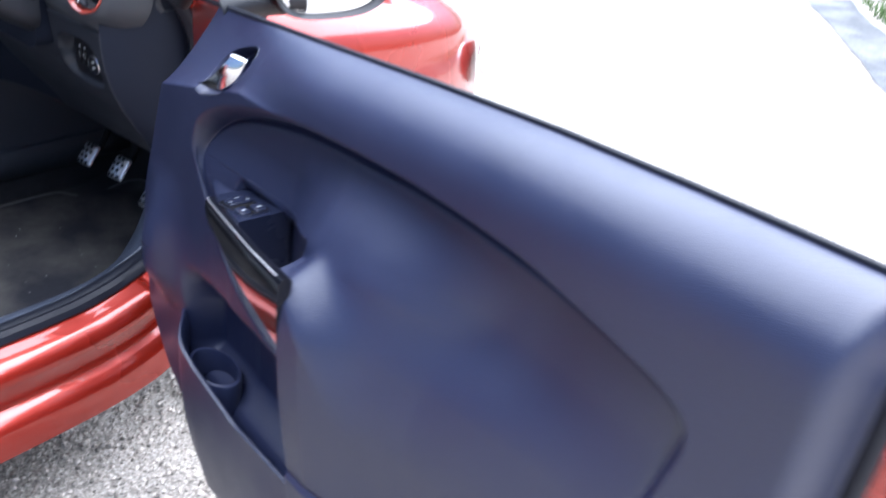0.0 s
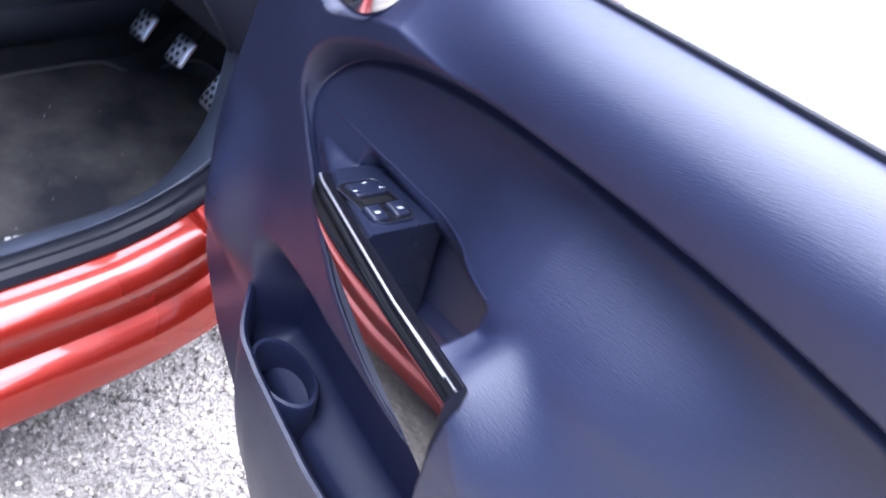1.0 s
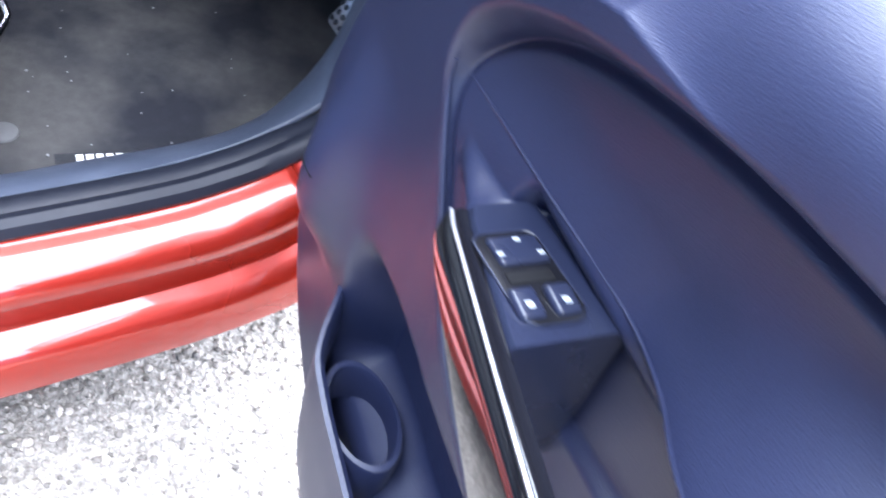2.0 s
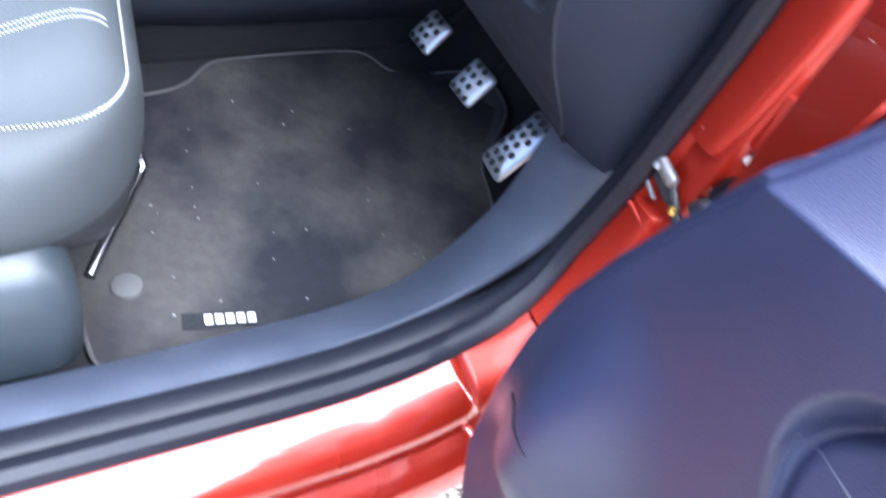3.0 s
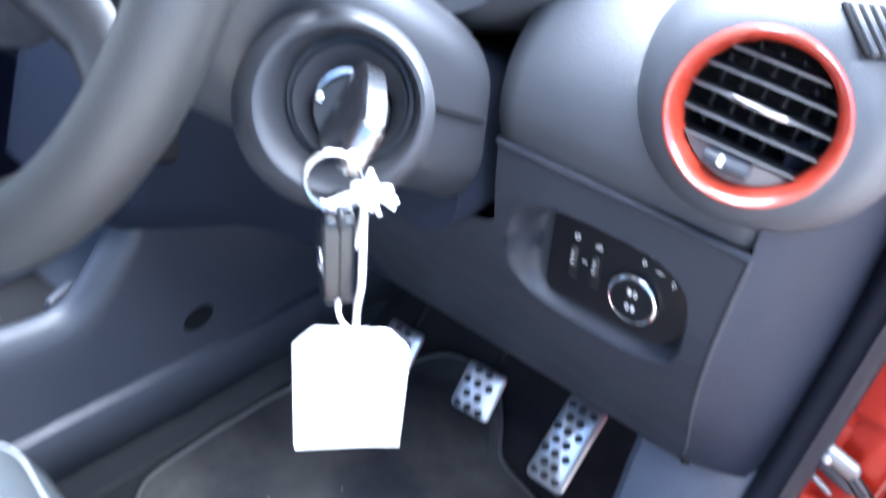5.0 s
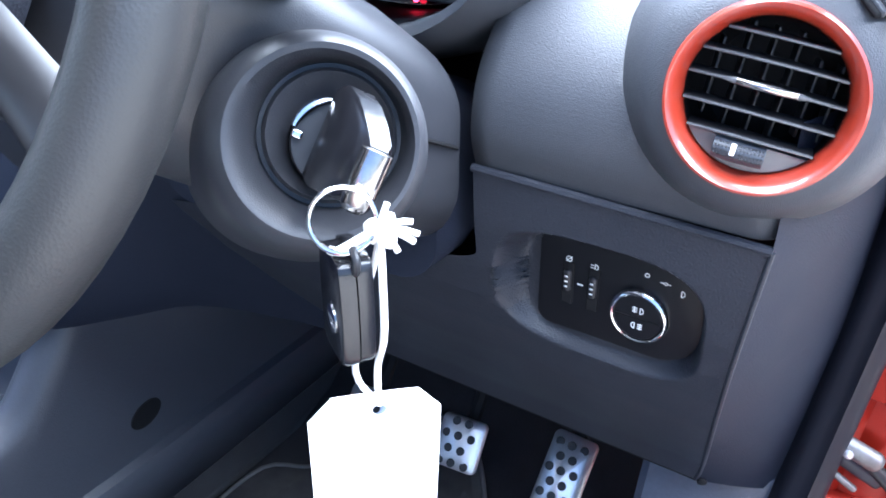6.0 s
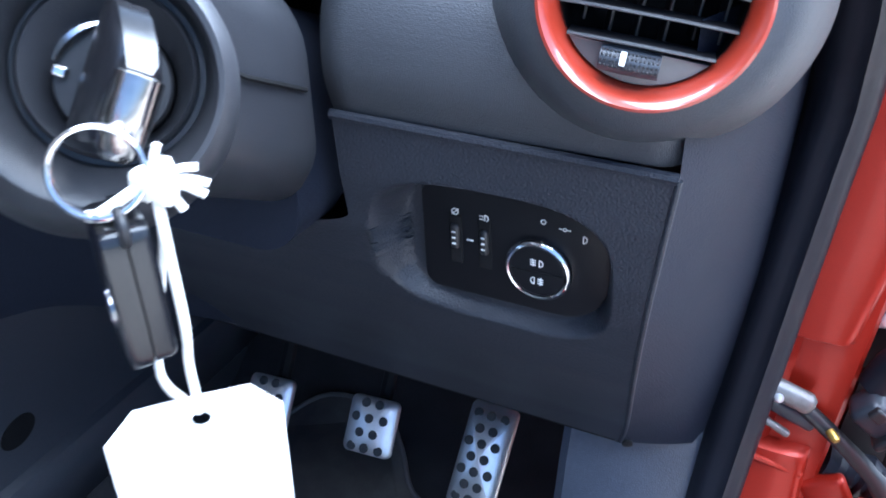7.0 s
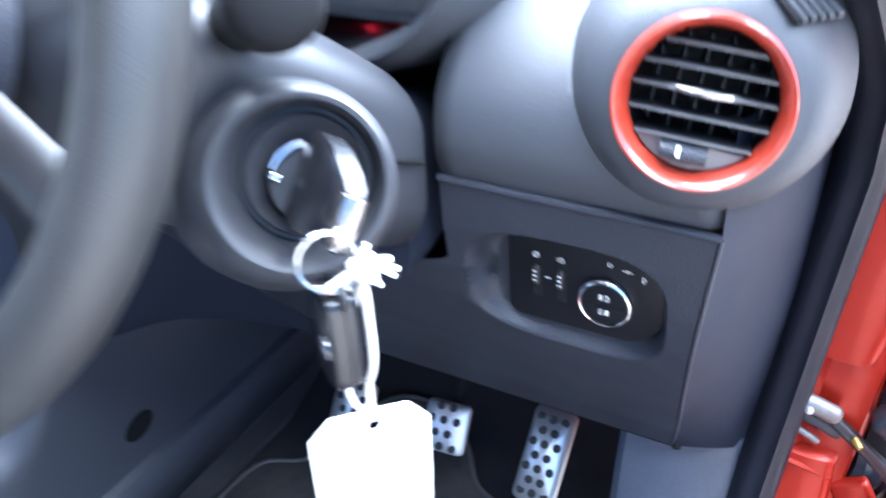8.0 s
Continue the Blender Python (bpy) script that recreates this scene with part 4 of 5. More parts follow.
GLOW.use_nodes = True
GLOW.node_tree.nodes["Principled BSDF"].inputs["Base Color"].default_value = (0.3, 0.0, 0.01, 1)
GLOW.node_tree.nodes["Principled BSDF"].inputs["Emission Color"].default_value = (1, 0.02, 0.05, 1)
GLOW.node_tree.nodes["Principled BSDF"].inputs["Emission Strength"].default_value = 0.6
for x, z in ((-0.393, 0.999), (-0.360, 1.005)):
    part("warning_light", disc([(0.0028, 0), (0.0028, 0.001), (0.001, 0.002)], axes((x, -0.012, z + 0.004), (0, -1, 0.35)), 12), GLOW, cluster, "red glowing warning light")

# ---- steering column and wheel ----
column = thing("steering_column", (-0.42, -0.2, 0.9), "charcoal steering column cover with the ignition lock", "steering column")


def cowl():
    rings = []
    for y, x0, x1, z0, z1 in ((-0.345, -0.465, -0.345, 1.022, 1.105), (-0.32, -0.490, -0.310, 0.990, 1.115), (-0.27, -0.510, -0.275, 0.955, 1.095), (-0.20, -0.530, -0.268, 0.915, 1.055), (-0.152, -0.540, -0.2695, 0.888, 1.022), (-0.141, -0.540, -0.2735, 0.888, 1.014)):
        ring = [Vector((p.x, y, p.y)) for p in rounded(x0, x1, z0, z1, 0.040, 0.0)]
        rings.append(ring)
    return loft(rings)


part("column_cover", cowl(), COLUMN, column, "two-piece steering column cover")
part("column_neck", loft([[Vector((p.x, y, p.y)) for p in rounded(-0.55, x1, z0, z1, 0.035, 0.0)] for y, x1, z0, z1 in ((-0.150, -0.284, 0.852, 1.000), (-0.10, -0.288, 0.846, 0.985), (-0.04, -0.30, 0.85, 0.96))]), ENDCAP, column, "dark neck behind the column cover")
part("cover_seam", tube([(-0.2665, -0.245, 1.012), (-0.2660, -0.20, 0.984), (-0.2685, -0.152, 0.960)], 0.0014, 6), DEEP, column)
IC = Vector((-0.242, -0.303, 1.020))
IAX = Vector((0.62, -0.68, 0.38)).normalized()
KN = Vector((0.775, 0.473, -0.418))
KN = (KN - IAX * KN.dot(IAX)).normalized()
KU = KN.cross(IAX)


def lock_point(a, n, u):
    """A place by the lock: a out along its axis, n across, u down."""
    return IC + IAX * a + KN * n + KU * u


def lock_ring(r, a, n=0.0, u=0.0, seg=64):
    return [lock_point(a, n + r * math.cos(k * math.tau / seg), u + r * math.sin(k * math.tau / seg)) for k in range(seg)]


boss = part("lock_boss", loft([lock_ring(*v) for v in ((0.056, -0.095, -0.013, 0.010), (0.0545, -0.060, -0.009, 0.006), (0.0525, -0.030, -0.006, 0.003), (0.0495, -0.011, -0.004, 0), (0.0450, -0.0015, -0.003, -0.001), (0.0420, 0.001, -0.0025, -0.002), (0.0395, 0.0005, -0.002, -0.002), (0.0362, -0.004, -0.001, -0.003),
            (0.0330, -0.0125, 0, -0.006), (0.0322, -0.020, 0, -0.006), (0.0302, -0.020, 0, -0.006), (0.0296, -0.0125, 0, -0.006), (0.0280, -0.0105, 0, -0.006), (0.0240, -0.0155, 0.002, -0.005), (0.0205, -0.020, 0.003, -0.003), (0.020, -0.026, 0.003, -0.003))], True, False), COLUMN, column, "conical boss round the ignition lock")
part("lock_barrel", loft([lock_ring(*v, 40) for v in ((0.0195, -0.034, 0.003, -0.003), (0.0195, -0.0115, 0.003, -0.003), (0.0186, -0.0100, 0.003, -0.003), (0.004, -0.0095, 0.003, -0.003))]), BLACK, column, "black lock barrel")
part("lock_bezel", tube([lock_point(-0.0085, 0.004 + 0.0200 * math.cos(a), -0.003 + 0.0200 * math.sin(a)) for a in [radians(k) for k in range(182, 248, 6)]], [0.0012 + 0.0012 * math.sin(k / 10 * math.pi) for k in range(11)], 8), CHROME, column, "bright lock bezel")
part("bezel_lug", block((0.005, 0.004, 0.004), axes(lock_point(-0.008, -0.0135, -0.001), IAX, KN), 0.001), CHROME, column)
stalk = part("indicator_stalk", tube(spline([(-0.335, -0.240, 1.066), (-0.290, -0.272, 1.086), (-0.250, -0.300, 1.103), (-0.230, -0.318, 1.112), (-0.224, -0.324, 1.115), (-0.222, -0.326, 1.116)], 2), [0.014, 0.015, 0.016, 0.018, 0.0195, 0.0205, 0.0200, 0.0185, 0.0150, 0.0105, 0.004], 24), DEEP, column, "thick black column stalk")

wheel = thing("steering_wheel", (-0.42, -0.38, 1.10), "grey leather-rimmed steering wheel", "steering wheel")
WM = axes((-0.42, -0.38, 1.10), (0, -math.cos(radians(25)), math.sin(radians(25))), (1, 0, 0))
part("rim", tube([WM @ Vector((0.174 * math.cos(a), 0.174 * math.sin(a), 0)) for a in [k * math.tau / 72 for k in range(72)]], 0.0195, 16, True), WHEELGREY, wheel, "thick grey leather rim")
part("hub", disc([(0.075, -0.03), (0.078, -0.01), (0.068, 0.012), (0.03, 0.02)], WM, 40), DASH, wheel)
for a in (200, 340, 270):
    d = Vector((math.cos(radians(a)), math.sin(radians(a)), 0))
    part("spoke", tube([WM @ (d * 0.06), WM @ (d * 0.12 + Vector((0, 0, -0.008))), WM @ (d * 0.172)], [0.022, 0.014, 0.016], 10, flat=0.5), BLACK, wheel)

# ---- centre stack ----
stack = thing("centre_stack", (-0.8, -0.08, 0.7), "dark centre stack with a gloss black screen", "dashboard console")
part("stack_panel", block((0.25, 0.10, 0.34), pose(-0.80, -0.075, 0.905, -12), 0.02), BLACK, stack)
part("radio_screen", block((0.16, 0.012, 0.06), pose(-0.80, -0.115, 1.0, -12), 0.004), GLOSS, stack)

# ---- key, ring, string and tag in the lock ----
def sq_(x):
    return math.copysign(abs(x) ** 0.6, x)


key = thing("ignition_key", tuple(IC + IAX * 0.02), "black key head with a bright metal shank in the ignition lock", "key")
part("key_head", loft([[lock_point(a, c + h * sx, u) for sx, u in ((-0.7, ut), (0.7, ut), (1.0, ut + 0.003), (1.0, ub - 0.003), (0.7, ub), (-0.7, ub), (-1.0, ub - 0.003), (-1.0, ut + 0.003))] for a, ut, ub, c, h in
                       ((-0.009, -0.020, 0.013, 0.003, 0.0060), (0.004, -0.0275, 0.016, 0.002, 0.0072), (0.018, -0.0275, 0.017, 0.004, 0.0072), (0.034, -0.0235, 0.0165, 0.008, 0.0068), (0.048, -0.0165, 0.0150, 0.0125, 0.0066), (0.058, -0.0105, 0.0125, 0.0155, 0.0062), (0.0605, -0.0075, 0.010, 0.016, 0.0048))]), GREYGLOSS, key, "tapered dark grey key head")
part("key_shank", loft([[lock_point(0.5 * (a0 + a1) + 0.5 * (a1 - a0) * sq_(math.cos(g)), 0.016 + h * sq_(math.sin(g)), u) for g in [k * math.tau / 20 for k in range(20)]] for u, a0, a1, h in
                        ((-0.0070, 0.046, 0.0615, 0.0055), (-0.0062, 0.042, 0.0632, 0.0066), (0.004, 0.041, 0.0628, 0.0066), (0.011, 0.043, 0.0612, 0.0064), (0.0150, 0.046, 0.0590, 0.0058), (0.0172, 0.050, 0.0575, 0.0040), (0.0178, 0.052, 0.0565, 0.0020))]), WORN, key, "polished metal end of the key head")
HANG = lock_point(0.060, 0.012, 0.0095)
ring = thing("key_ring", tuple(HANG), "bright split key ring hanging from the key", "key ring")
TAGX = Vector((0.67, 0.74, 0))
RC = lock_point(0.062, 0.0135, 0.0210)
for o in (0.0, 0.0017):
    part("ring_coil", tube([RC + 0.0121 * (math.cos(a) * Vector((0.76, 0.65, 0)) + math.sin(a) * Vector((-0.2, 0.23, 0.95))) + o * Vector((0.60, -0.70, 0.3)) for a in [k * math.tau / 40 for k in range(40)]], 0.0010, 8, True), CHROME, ring)
FOB = Vector((-0.187, -0.354, 1.007))
fob = thing("key_fob", tuple(FOB), "black plastic remote key with a chrome emblem hanging on the ring", "key fob")
FM = axes((-0.198, -0.3465, 0.983), (-0.565, -0.825, 0.0), (0.825, -0.565, 0.04))


def fob_half(z0, z1):
    prof = [(-0.0135, 0.016), (-0.009, 0.0225), (0.009, 0.0225), (0.0135, 0.018), (0.0148, 0.0), (0.0138, -0.018), (0.009, -0.0235), (-0.009, -0.0235), (-0.0138, -0.018), (-0.0148, 0.0)]
    pts = [(p.x, p.y) for p in spline([(*p, 0) for p in prof], 3, True)]
    up = z1 > 0
    return plate(pts, z1 - z0, FM @ pose(0, 0, z0) if up else FM @ pose(0, 0, z1, 180), 0.0022)


part("front_shell", fob_half(0.0003, 0.0070), GREYGLOSS, fob)
part("back_shell", fob_half(-0.0070, -0.0003), GREYGLOSS, fob)
part("fob_loop", tube([FM @ Vector((0.010 + 0.005 * math.cos(a), 0.0225 + 0.005 * math.sin(a), 0)) for a in [k * math.tau / 20 for k in range(20)]], 0.0016, 8, True), BLACK, fob)
part("fob_emblem", disc([(0.0062, 0), (0.0062, 0.0006), (0.005, 0.0012), (0.001, 0.0014)], FM @ pose(0.001, -0.006, 0.0068), 24), CHROME, fob, "round chrome emblem")
KNOT = Vector((-0.184, -0.343, 1.016))
TAGC = Vector((-0.190, -0.342, 0.896))
TN = Vector((0.74, -0.67, 0.05)).normalized()
string = thing("string", tuple(KNOT), "white cotton string knotted round the key ring", "string")
HOLE = TAGC + Vector((0, 0, 0.031)) + TAGX * 0.002
part("loop_front", tube(spline([KNOT, KNOT + Vector((0.002, -0.002, -0.018)), KNOT + Vector((0.002, -0.002, -0.045)), HOLE - TN * 0.0010 + Vector((0, 0, 0.024)), HOLE - TN * 0.0030 + Vector((0, 0, 0.010)), HOLE - TN * 0.0020 + Vector((0, 0, 0.0022))], 5), 0.0015, 8), STRING, string)
part("loop_back", tube(spline([KNOT, Vector((-0.194, -0.334, 0.995)), Vector((-0.203, -0.333, 0.965)), HOLE - TN * 0.003 - TAGX * 0.009 + Vector((0, 0, 0.020)), HOLE - TN * 0.0022 + Vector((0, 0, 0.0024))], 5), 0.0014, 7), STRING, string)
part("ring_hitch", tube(spline([KNOT, RC + Vector((0.002, 0.0, -0.0125)), RC + Vector((-0.004, -0.003, -0.0125)), RC + Vector((0.001, -0.004, -0.0105)), KNOT + Vector((-0.001, -0.003, 0.001))], 5), 0.0016, 7), STRING, string)
for d in ((0.009, 0.008, 0.003), (0.011, 0.009, -0.002), (0.009, 0.009, -0.006), (0.002, 0.002, 0.011), (0.005, 0.004, -0.009)):
    part("loose_end", tube(spline([KNOT, KNOT + Vector(d) * 0.55 + Vector((0, 0, 0.0015)), KNOT + Vector(d)], 4), 0.0013, 6), STRING, string)
part("knot", tube(spline([KNOT + Vector((0.0036 * math.cos(k), 0.0036 * math.sin(k), 0.0045 * math.sin(k * 1.7))) for k in range(9)], 3), 0.0027, 7), STRING, string)
tag = thing("paper_tag", tuple(TAGC), "blank white card tag with clipped corners hanging on string", "tag")
TM = Matrix.Translation(TAGC) @ axes((0, 0, 0), TN, TAGX).to_3x3().to_4x4()


def tag_mesh():
    outer = [(-0.0285, -0.0385), (0.0265, -0.0375), (0.0285, 0.029), (0.019, 0.0395), (-0.018, 0.041), (-0.0285, 0.031)]
    out = []
    for i, p in enumerate(outer):
        q = outer[(i + 1) % len(outer)]
        out += [(p[0] + (q[0] - p[0]) * k / 6, p[1] + (q[1] - p[1]) * k / 6) for k in range(6)]
    n = len(out)
    hole = []
    for p in out:
        a = math.atan2(p[1] - 0.031, p[0] - 0.002)
        hole.append((0.002 + 0.0031 * math.cos(a), 0.031 + 0.0028 * math.sin(a)))

    def bend(p, z):
        return TM @ Vector((p[0], p[1], z + 1.2 * p[0] ** 2 - 0.6 * (p[1] - 0.03) ** 2))
    rings = [[bend(p, 0) for p in hole], [bend(p, 0) for p in out], [bend(p, 0.0005) for p in out], [bend(p, 0.0005) for p in hole], [bend(p, 0) for p in hole]]
    bm = loft(rings, True, False)
    bmesh.ops.remove_doubles(bm, verts=bm.verts, dist=1e-6)
    return bm


part("card", tag_mesh(), CARD, tag)

# ---- driver's door, swung open ----
DA = radians(10)
UD, ND = Vector((math.cos(DA), -math.sin(DA), 0)), Vector((-math.sin(DA), -math.cos(DA), 0))


def D(u, w, z):
    """A place on the open door: u back from the hinge, w inward from the skin, z up."""
    return UD * u + ND * w + Vector((0, 0, z))


def DM(u, w, z):
    """A frame on the door's inner face: x along u, y up, z inward."""
    return Matrix.Translation(D(u, w, z)) @ Matrix(((UD.x, 0, ND.x, 0), (UD.y, 0, ND.y, 0), (0, 1, 0, 0), (0, 0, 0, 1)))


door = thing("driver_door", (0.7, -0.2, 0.15), "open orange car door seen from its blue-grey inner side", "car door")
FRONT = ((0.165, 0.46), (0.20, 0.395), (0.26, 0.30), (0.30, 0.245), (0.34, 0.195), (0.40, 0.152), (0.45, 0.126), (0.55, 0.122), (0.62, 0.126), (0.70, 0.140), (0.78, 0.164), (0.85, 0.192), (0.937, 0.228), (1.0, 0.240), (1.05, 0.248), (1.12, 0.25))


def belt(u):
    return interp(u, ((0.15, 1.058), (0.35, 1.075), (0.60, 1.097), (0.80, 1.115), (1.02, 1.132), (1.20, 1.141), (1.38, 1.147), (1.5, 1.150)))


def crease(u):
    """Where the face of the panel turns over to its sloping top."""
    return interp(u, ((0.15, 0.915), (0.228, 0.938), (0.50, 1.012), (0.70, 1.018), (0.95, 1.032), (1.2, 1.040), (1.5, 1.045)))


INSET = spline([(0.357, 0.858), (0.362, 0.882), (0.385, 0.912), (0.43, 0.942), (0.51, 0.973), (0.65, 1.003), (0.86, 1.020), (1.01, 1.020), (1.14, 1.011), (1.22, 1.001), (1.275, 0.987), (1.298, 0.965), (1.293, 0.92),
                (1.27, 0.82), (1.20, 0.70), (1.05, 0.60), (0.88, 0.565), (0.75, 0.59), (0.63, 0.632), (0.53, 0.667), (0.45, 0.716), (0.395, 0.785), (0.365, 0.835)], 4, True)
IP = np.array([(p.x, p.y) for p in INSET])
IQ = np.roll(IP, -1, 0)


def inset_distance(u, z):
    """Signed: minus inside the leaf-shaped insert."""
    e = IQ - IP
    p = np.array((u, z)) - IP
    t = np.clip((p * e).sum(1) / (e * e).sum(1), 0, 1)
    d = math.sqrt((((p - e * t[:, None]) ** 2).sum(1)).min())
    c = ((IP[:, 1] > z) != (IQ[:, 1] > z)) & (u < (IQ[:, 0] - IP[:, 0]) * (z - IP[:, 1]) / (IQ[:, 1] - IP[:, 1] + 1e-12) + IP[:, 0])
    return -d if c.sum() % 2 else d


def shelf_z(u):
    return interp(u, ((0.45, 0.834), (0.485, 0.838), (0.81, 0.890), (0.95, 0.885), (1.10, 0.865), (1.30, 0.83)))


def shelf_w(u):
    return interp(u, ((0.40, 0.0), (0.46, 0.02), (0.485, 0.042), (0.60, 0.068), (0.70, 0.090), (0.786, 0.110), (0.808, 0.119), (0.85, 0.112), (0.90, 0.095), (0.95, 0.077), (1.0, 0.061), (1.08, 0.045), (1.2, 0.020), (1.36, 0.0)))


def lip_z(u):
    return interp(u, ((0.14, 0.520), (0.31, 0.518), (0.36, 0.503), (0.42, 0.480), (0.57, 0.455), (0.74, 0.462), (0.82, 0.48), (1.0, 0.50)))


def panel_w(u, z):
    w = 0.152
    zb = belt(u)
    zc = crease(u)
    s = min(max((z - zc) / (zb - zc), 0.0), 1.0)
    flat = smooth(0.35, 0.70, u)
    w -= 0.098 * ((1 - flat) * s ** 0.75 + flat * (1 - max(0.0, 1 - s ** 3.0) ** 0.45))
    d = inset_distance(u, z)
    upper = smooth(0.82, 0.93, z)
    w -= (0.024 * upper * (1 - 0.55 * smooth(1.10, 1.28, u)) + 0.005) * (1 - smooth(-0.003, 0.004 + 0.019 * upper * (1 - 0.7 * smooth(1.05, 1.25, u)), d))
    w -= (0.003 + 0.0080 * upper) * (1 - 0.7 * smooth(1.10, 1.25, u)) * math.exp(-((d + 0.003) / 0.0052) ** 2)
    # armrest: shelf in front of u = 0.8, round bolster behind it
    zs, amp = shelf_z(u), shelf_w(u)
    back = smooth(0.792, 0.812, u)
    cup = smooth(0.588, 0.596, u) * (1 - smooth(0.738, 0.754, u))
    top = zs - 0.110 * cup
    melt, trail = smooth(0.745, 0.800, u), smooth(0.79, 0.93, u)
    slope = smooth(0.0, 1.0, (0.893 + 0.038 * melt + 0.054 * trail - z) / (0.028 + 0.034 * melt + 0.205 * trail))
    blend = smooth(0.745, 0.785, u)
    rise = (1 - smooth(top - 0.010, top + 0.004, z)) * (1 - blend) + slope * blend
    fall_front = 0.15 + 0.85 * smooth(zs - 0.034, zs - 0.014, z)
    fall_back = 0.58 + 0.42 * smooth(0.34, 0.80, z)
    rest = amp * rise * (fall_front * (1 - back) + fall_back * back)
    # the insert swells out towards the upper edge of the grab cup
    ridge = interp(u, ((0.58, 0.872), (0.70, 0.890), (0.76, 0.905), (0.80, 0.908), (1.1, 0.90)))
    open_cup = 1 - smooth(0.738, 0.754, u)
    swell = 0.068 * smooth(0.60, 0.78, u) * (1 - smooth(0.84, 1.10, u)) * (1 - smooth(ridge - 0.01, ridge + 0.105, z))
    swell *= 1 - open_cup + open_cup * smooth(ridge - 0.010, ridge - 0.002, z)
    w += (rest ** 4 + swell ** 4) ** 0.25
    # hollow of the map pocket
    hollow = smooth(0.300, 0.350, u) * (1 - smooth(0.755, 0.80, u)) * smooth(0.40, 0.46, z) * (1 - smooth(0.545, 0.64, z))
    w -= 0.058 * hollow
    # the insert lies sunk behind its rim under the pull handle
    w -= 0.032 * (1 - smooth(-0.014, 0.003, d)) * (1 - smooth(0.70, 0.79, u)) * (1 - smooth(0.83, 0.87, z)) * smooth(0.472, 0.492, u + 1.2 * max(0.0, 0.815 - z))
    # swelling of the front end, rim of the leaf-shaped insert
    w += 0.046 * math.exp(-((u - 0.230) / 0.058) ** 2) * smooth(0.48, 0.60, z) * (1 - smooth(0.62, 0.80, z))
    # bowl of the release handle
    hu, hz = (u - 0.414) / 0.052, (z - 1.013 - 0.36 * (u - 0.414)) / 0.035
    w -= (0.046 + 0.016 * smooth(0.39, 0.44, u)) * (1 - smooth(0.74, 1.0, (abs(hu) ** 3 + abs(hz) ** 3) ** (1 / 3)))
    f = u - interp(z, FRONT)
    w -= 0.010 * (1 - smooth(0.0, 0.014, f)) ** 2
    w -= 0.06 * smooth(1.385, 1.425, u) ** 2
    return w


def door_panel():
    zs = steps(0.165, 0.40, 16)[:-1] + steps(0.40, 0.70, 100)[:-1] + steps(0.70, 0.90, 110)[:-1] + [0.90 + 0.10 * (1 - (1 - k / 100) ** 1.6) for k in range(101)]
    zs = [(z - 0.165) / 0.835 for z in zs]
    rows = []
    us = steps(0, 0.55, 380)[:-1] + steps(0.55, 1, 240)
    for s in zs:
        row = []
        z0 = 0.165 + s * (1.05 - 0.165)
        uf = interp(z0, FRONT)
        # the front end turns back toward the hinge
        zt = z0 + s ** 6 * (belt(uf) - 1.05)
        wf = panel_w(uf, zt)
        for k in (1.0, 0.75, 0.5, 0.28, 0.12, 0.04):
            row.append(D(uf - 0.026 * k ** 0.6, wf - 0.100 * k ** 1.15 * (1 - 0.55 * smooth(0.97, 1.05, zt)), zt))
        for p in us:
            u = uf + (1.425 - uf) * p
            z = z0 + s ** 6 * (belt(u) - 1.05)
            row.append(D(u, panel_w(u, z), z))
        rows.append(row)
    return loft(rows, False, False)


inner = part("inner_panel", door_panel(), TRIM, door, "moulded blue-grey inner door panel with map pocket and armrest", sharp=70)


def pocket_front():
    """The proud outer wall of the map pocket."""
    rings = []
    for u in steps(0.262, 1.05, 60):
        zl = lip_z(u)
        wl = 0.146 + 0.054 * smooth(0.262, 0.38, u) - 0.03 * smooth(0.75, 1.0, u)
        zbot = 0.165
        for z, ub in FRONT:
            if u < ub:
                zbot = z
        zbot = min(zbot + 0.004, zl - 0.02)
        ring = [D(u, wl - 0.016, zl - 0.06), D(u, wl - 0.010, zl - 0.004), D(u, wl - 0.004, zl + 0.002), D(u, wl + 0.001, zl)]
        for t in steps(0.04, 1, 10):
            ring.append(D(u, wl + 0.004 * math.sin(t * 3.1) - 0.03 * t ** 2, zl + (zbot - zl) * t))
        rings.append(ring)
    return loft(rings, False, False)


part("map_pocket", pocket_front(), TRIM, door, "moulded outer wall of the map pocket")
cupz = 0.466
part("bottle_rest", loft([[D(0.420 + 1.3 * r * math.cos(a), 0.156 + r * 0.75 * math.sin(a), z) for a in [k * math.tau / 28 for k in range(28)]] for r, z in ((0.052, 0.40), (0.053, cupz - 0.006), (0.051, cupz - 0.001), (0.046, cupz), (0.044, cupz - 0.005), (0.042, 0.41))], True, False), TRIM, door, "round bottle rest in the map pocket")
SKIN = [(p.x, p.y) for p in spline([(0.13, 0.98, 0), (0.125, 0.80, 0), (0.125, 0.60, 0), (0.15, 0.42, 0), (0.23, 0.30, 0), (0.42, 0.19, 0), (0.60, 0.160, 0), (1.0, 0.160, 0), (1.32, 0.19, 0), (1.43, 0.30, 0), (1.468, 0.55, 0),
                                    (1.478, 0.85, 0), (1.475, 1.06, 0), (1.465, 1.138, 0), (1.38, 1.138, 0), (1.02, 1.122, 0), (0.60, 1.088, 0), (0.35, 1.066, 0), (0.15, 1.046, 0)], 3, True)]
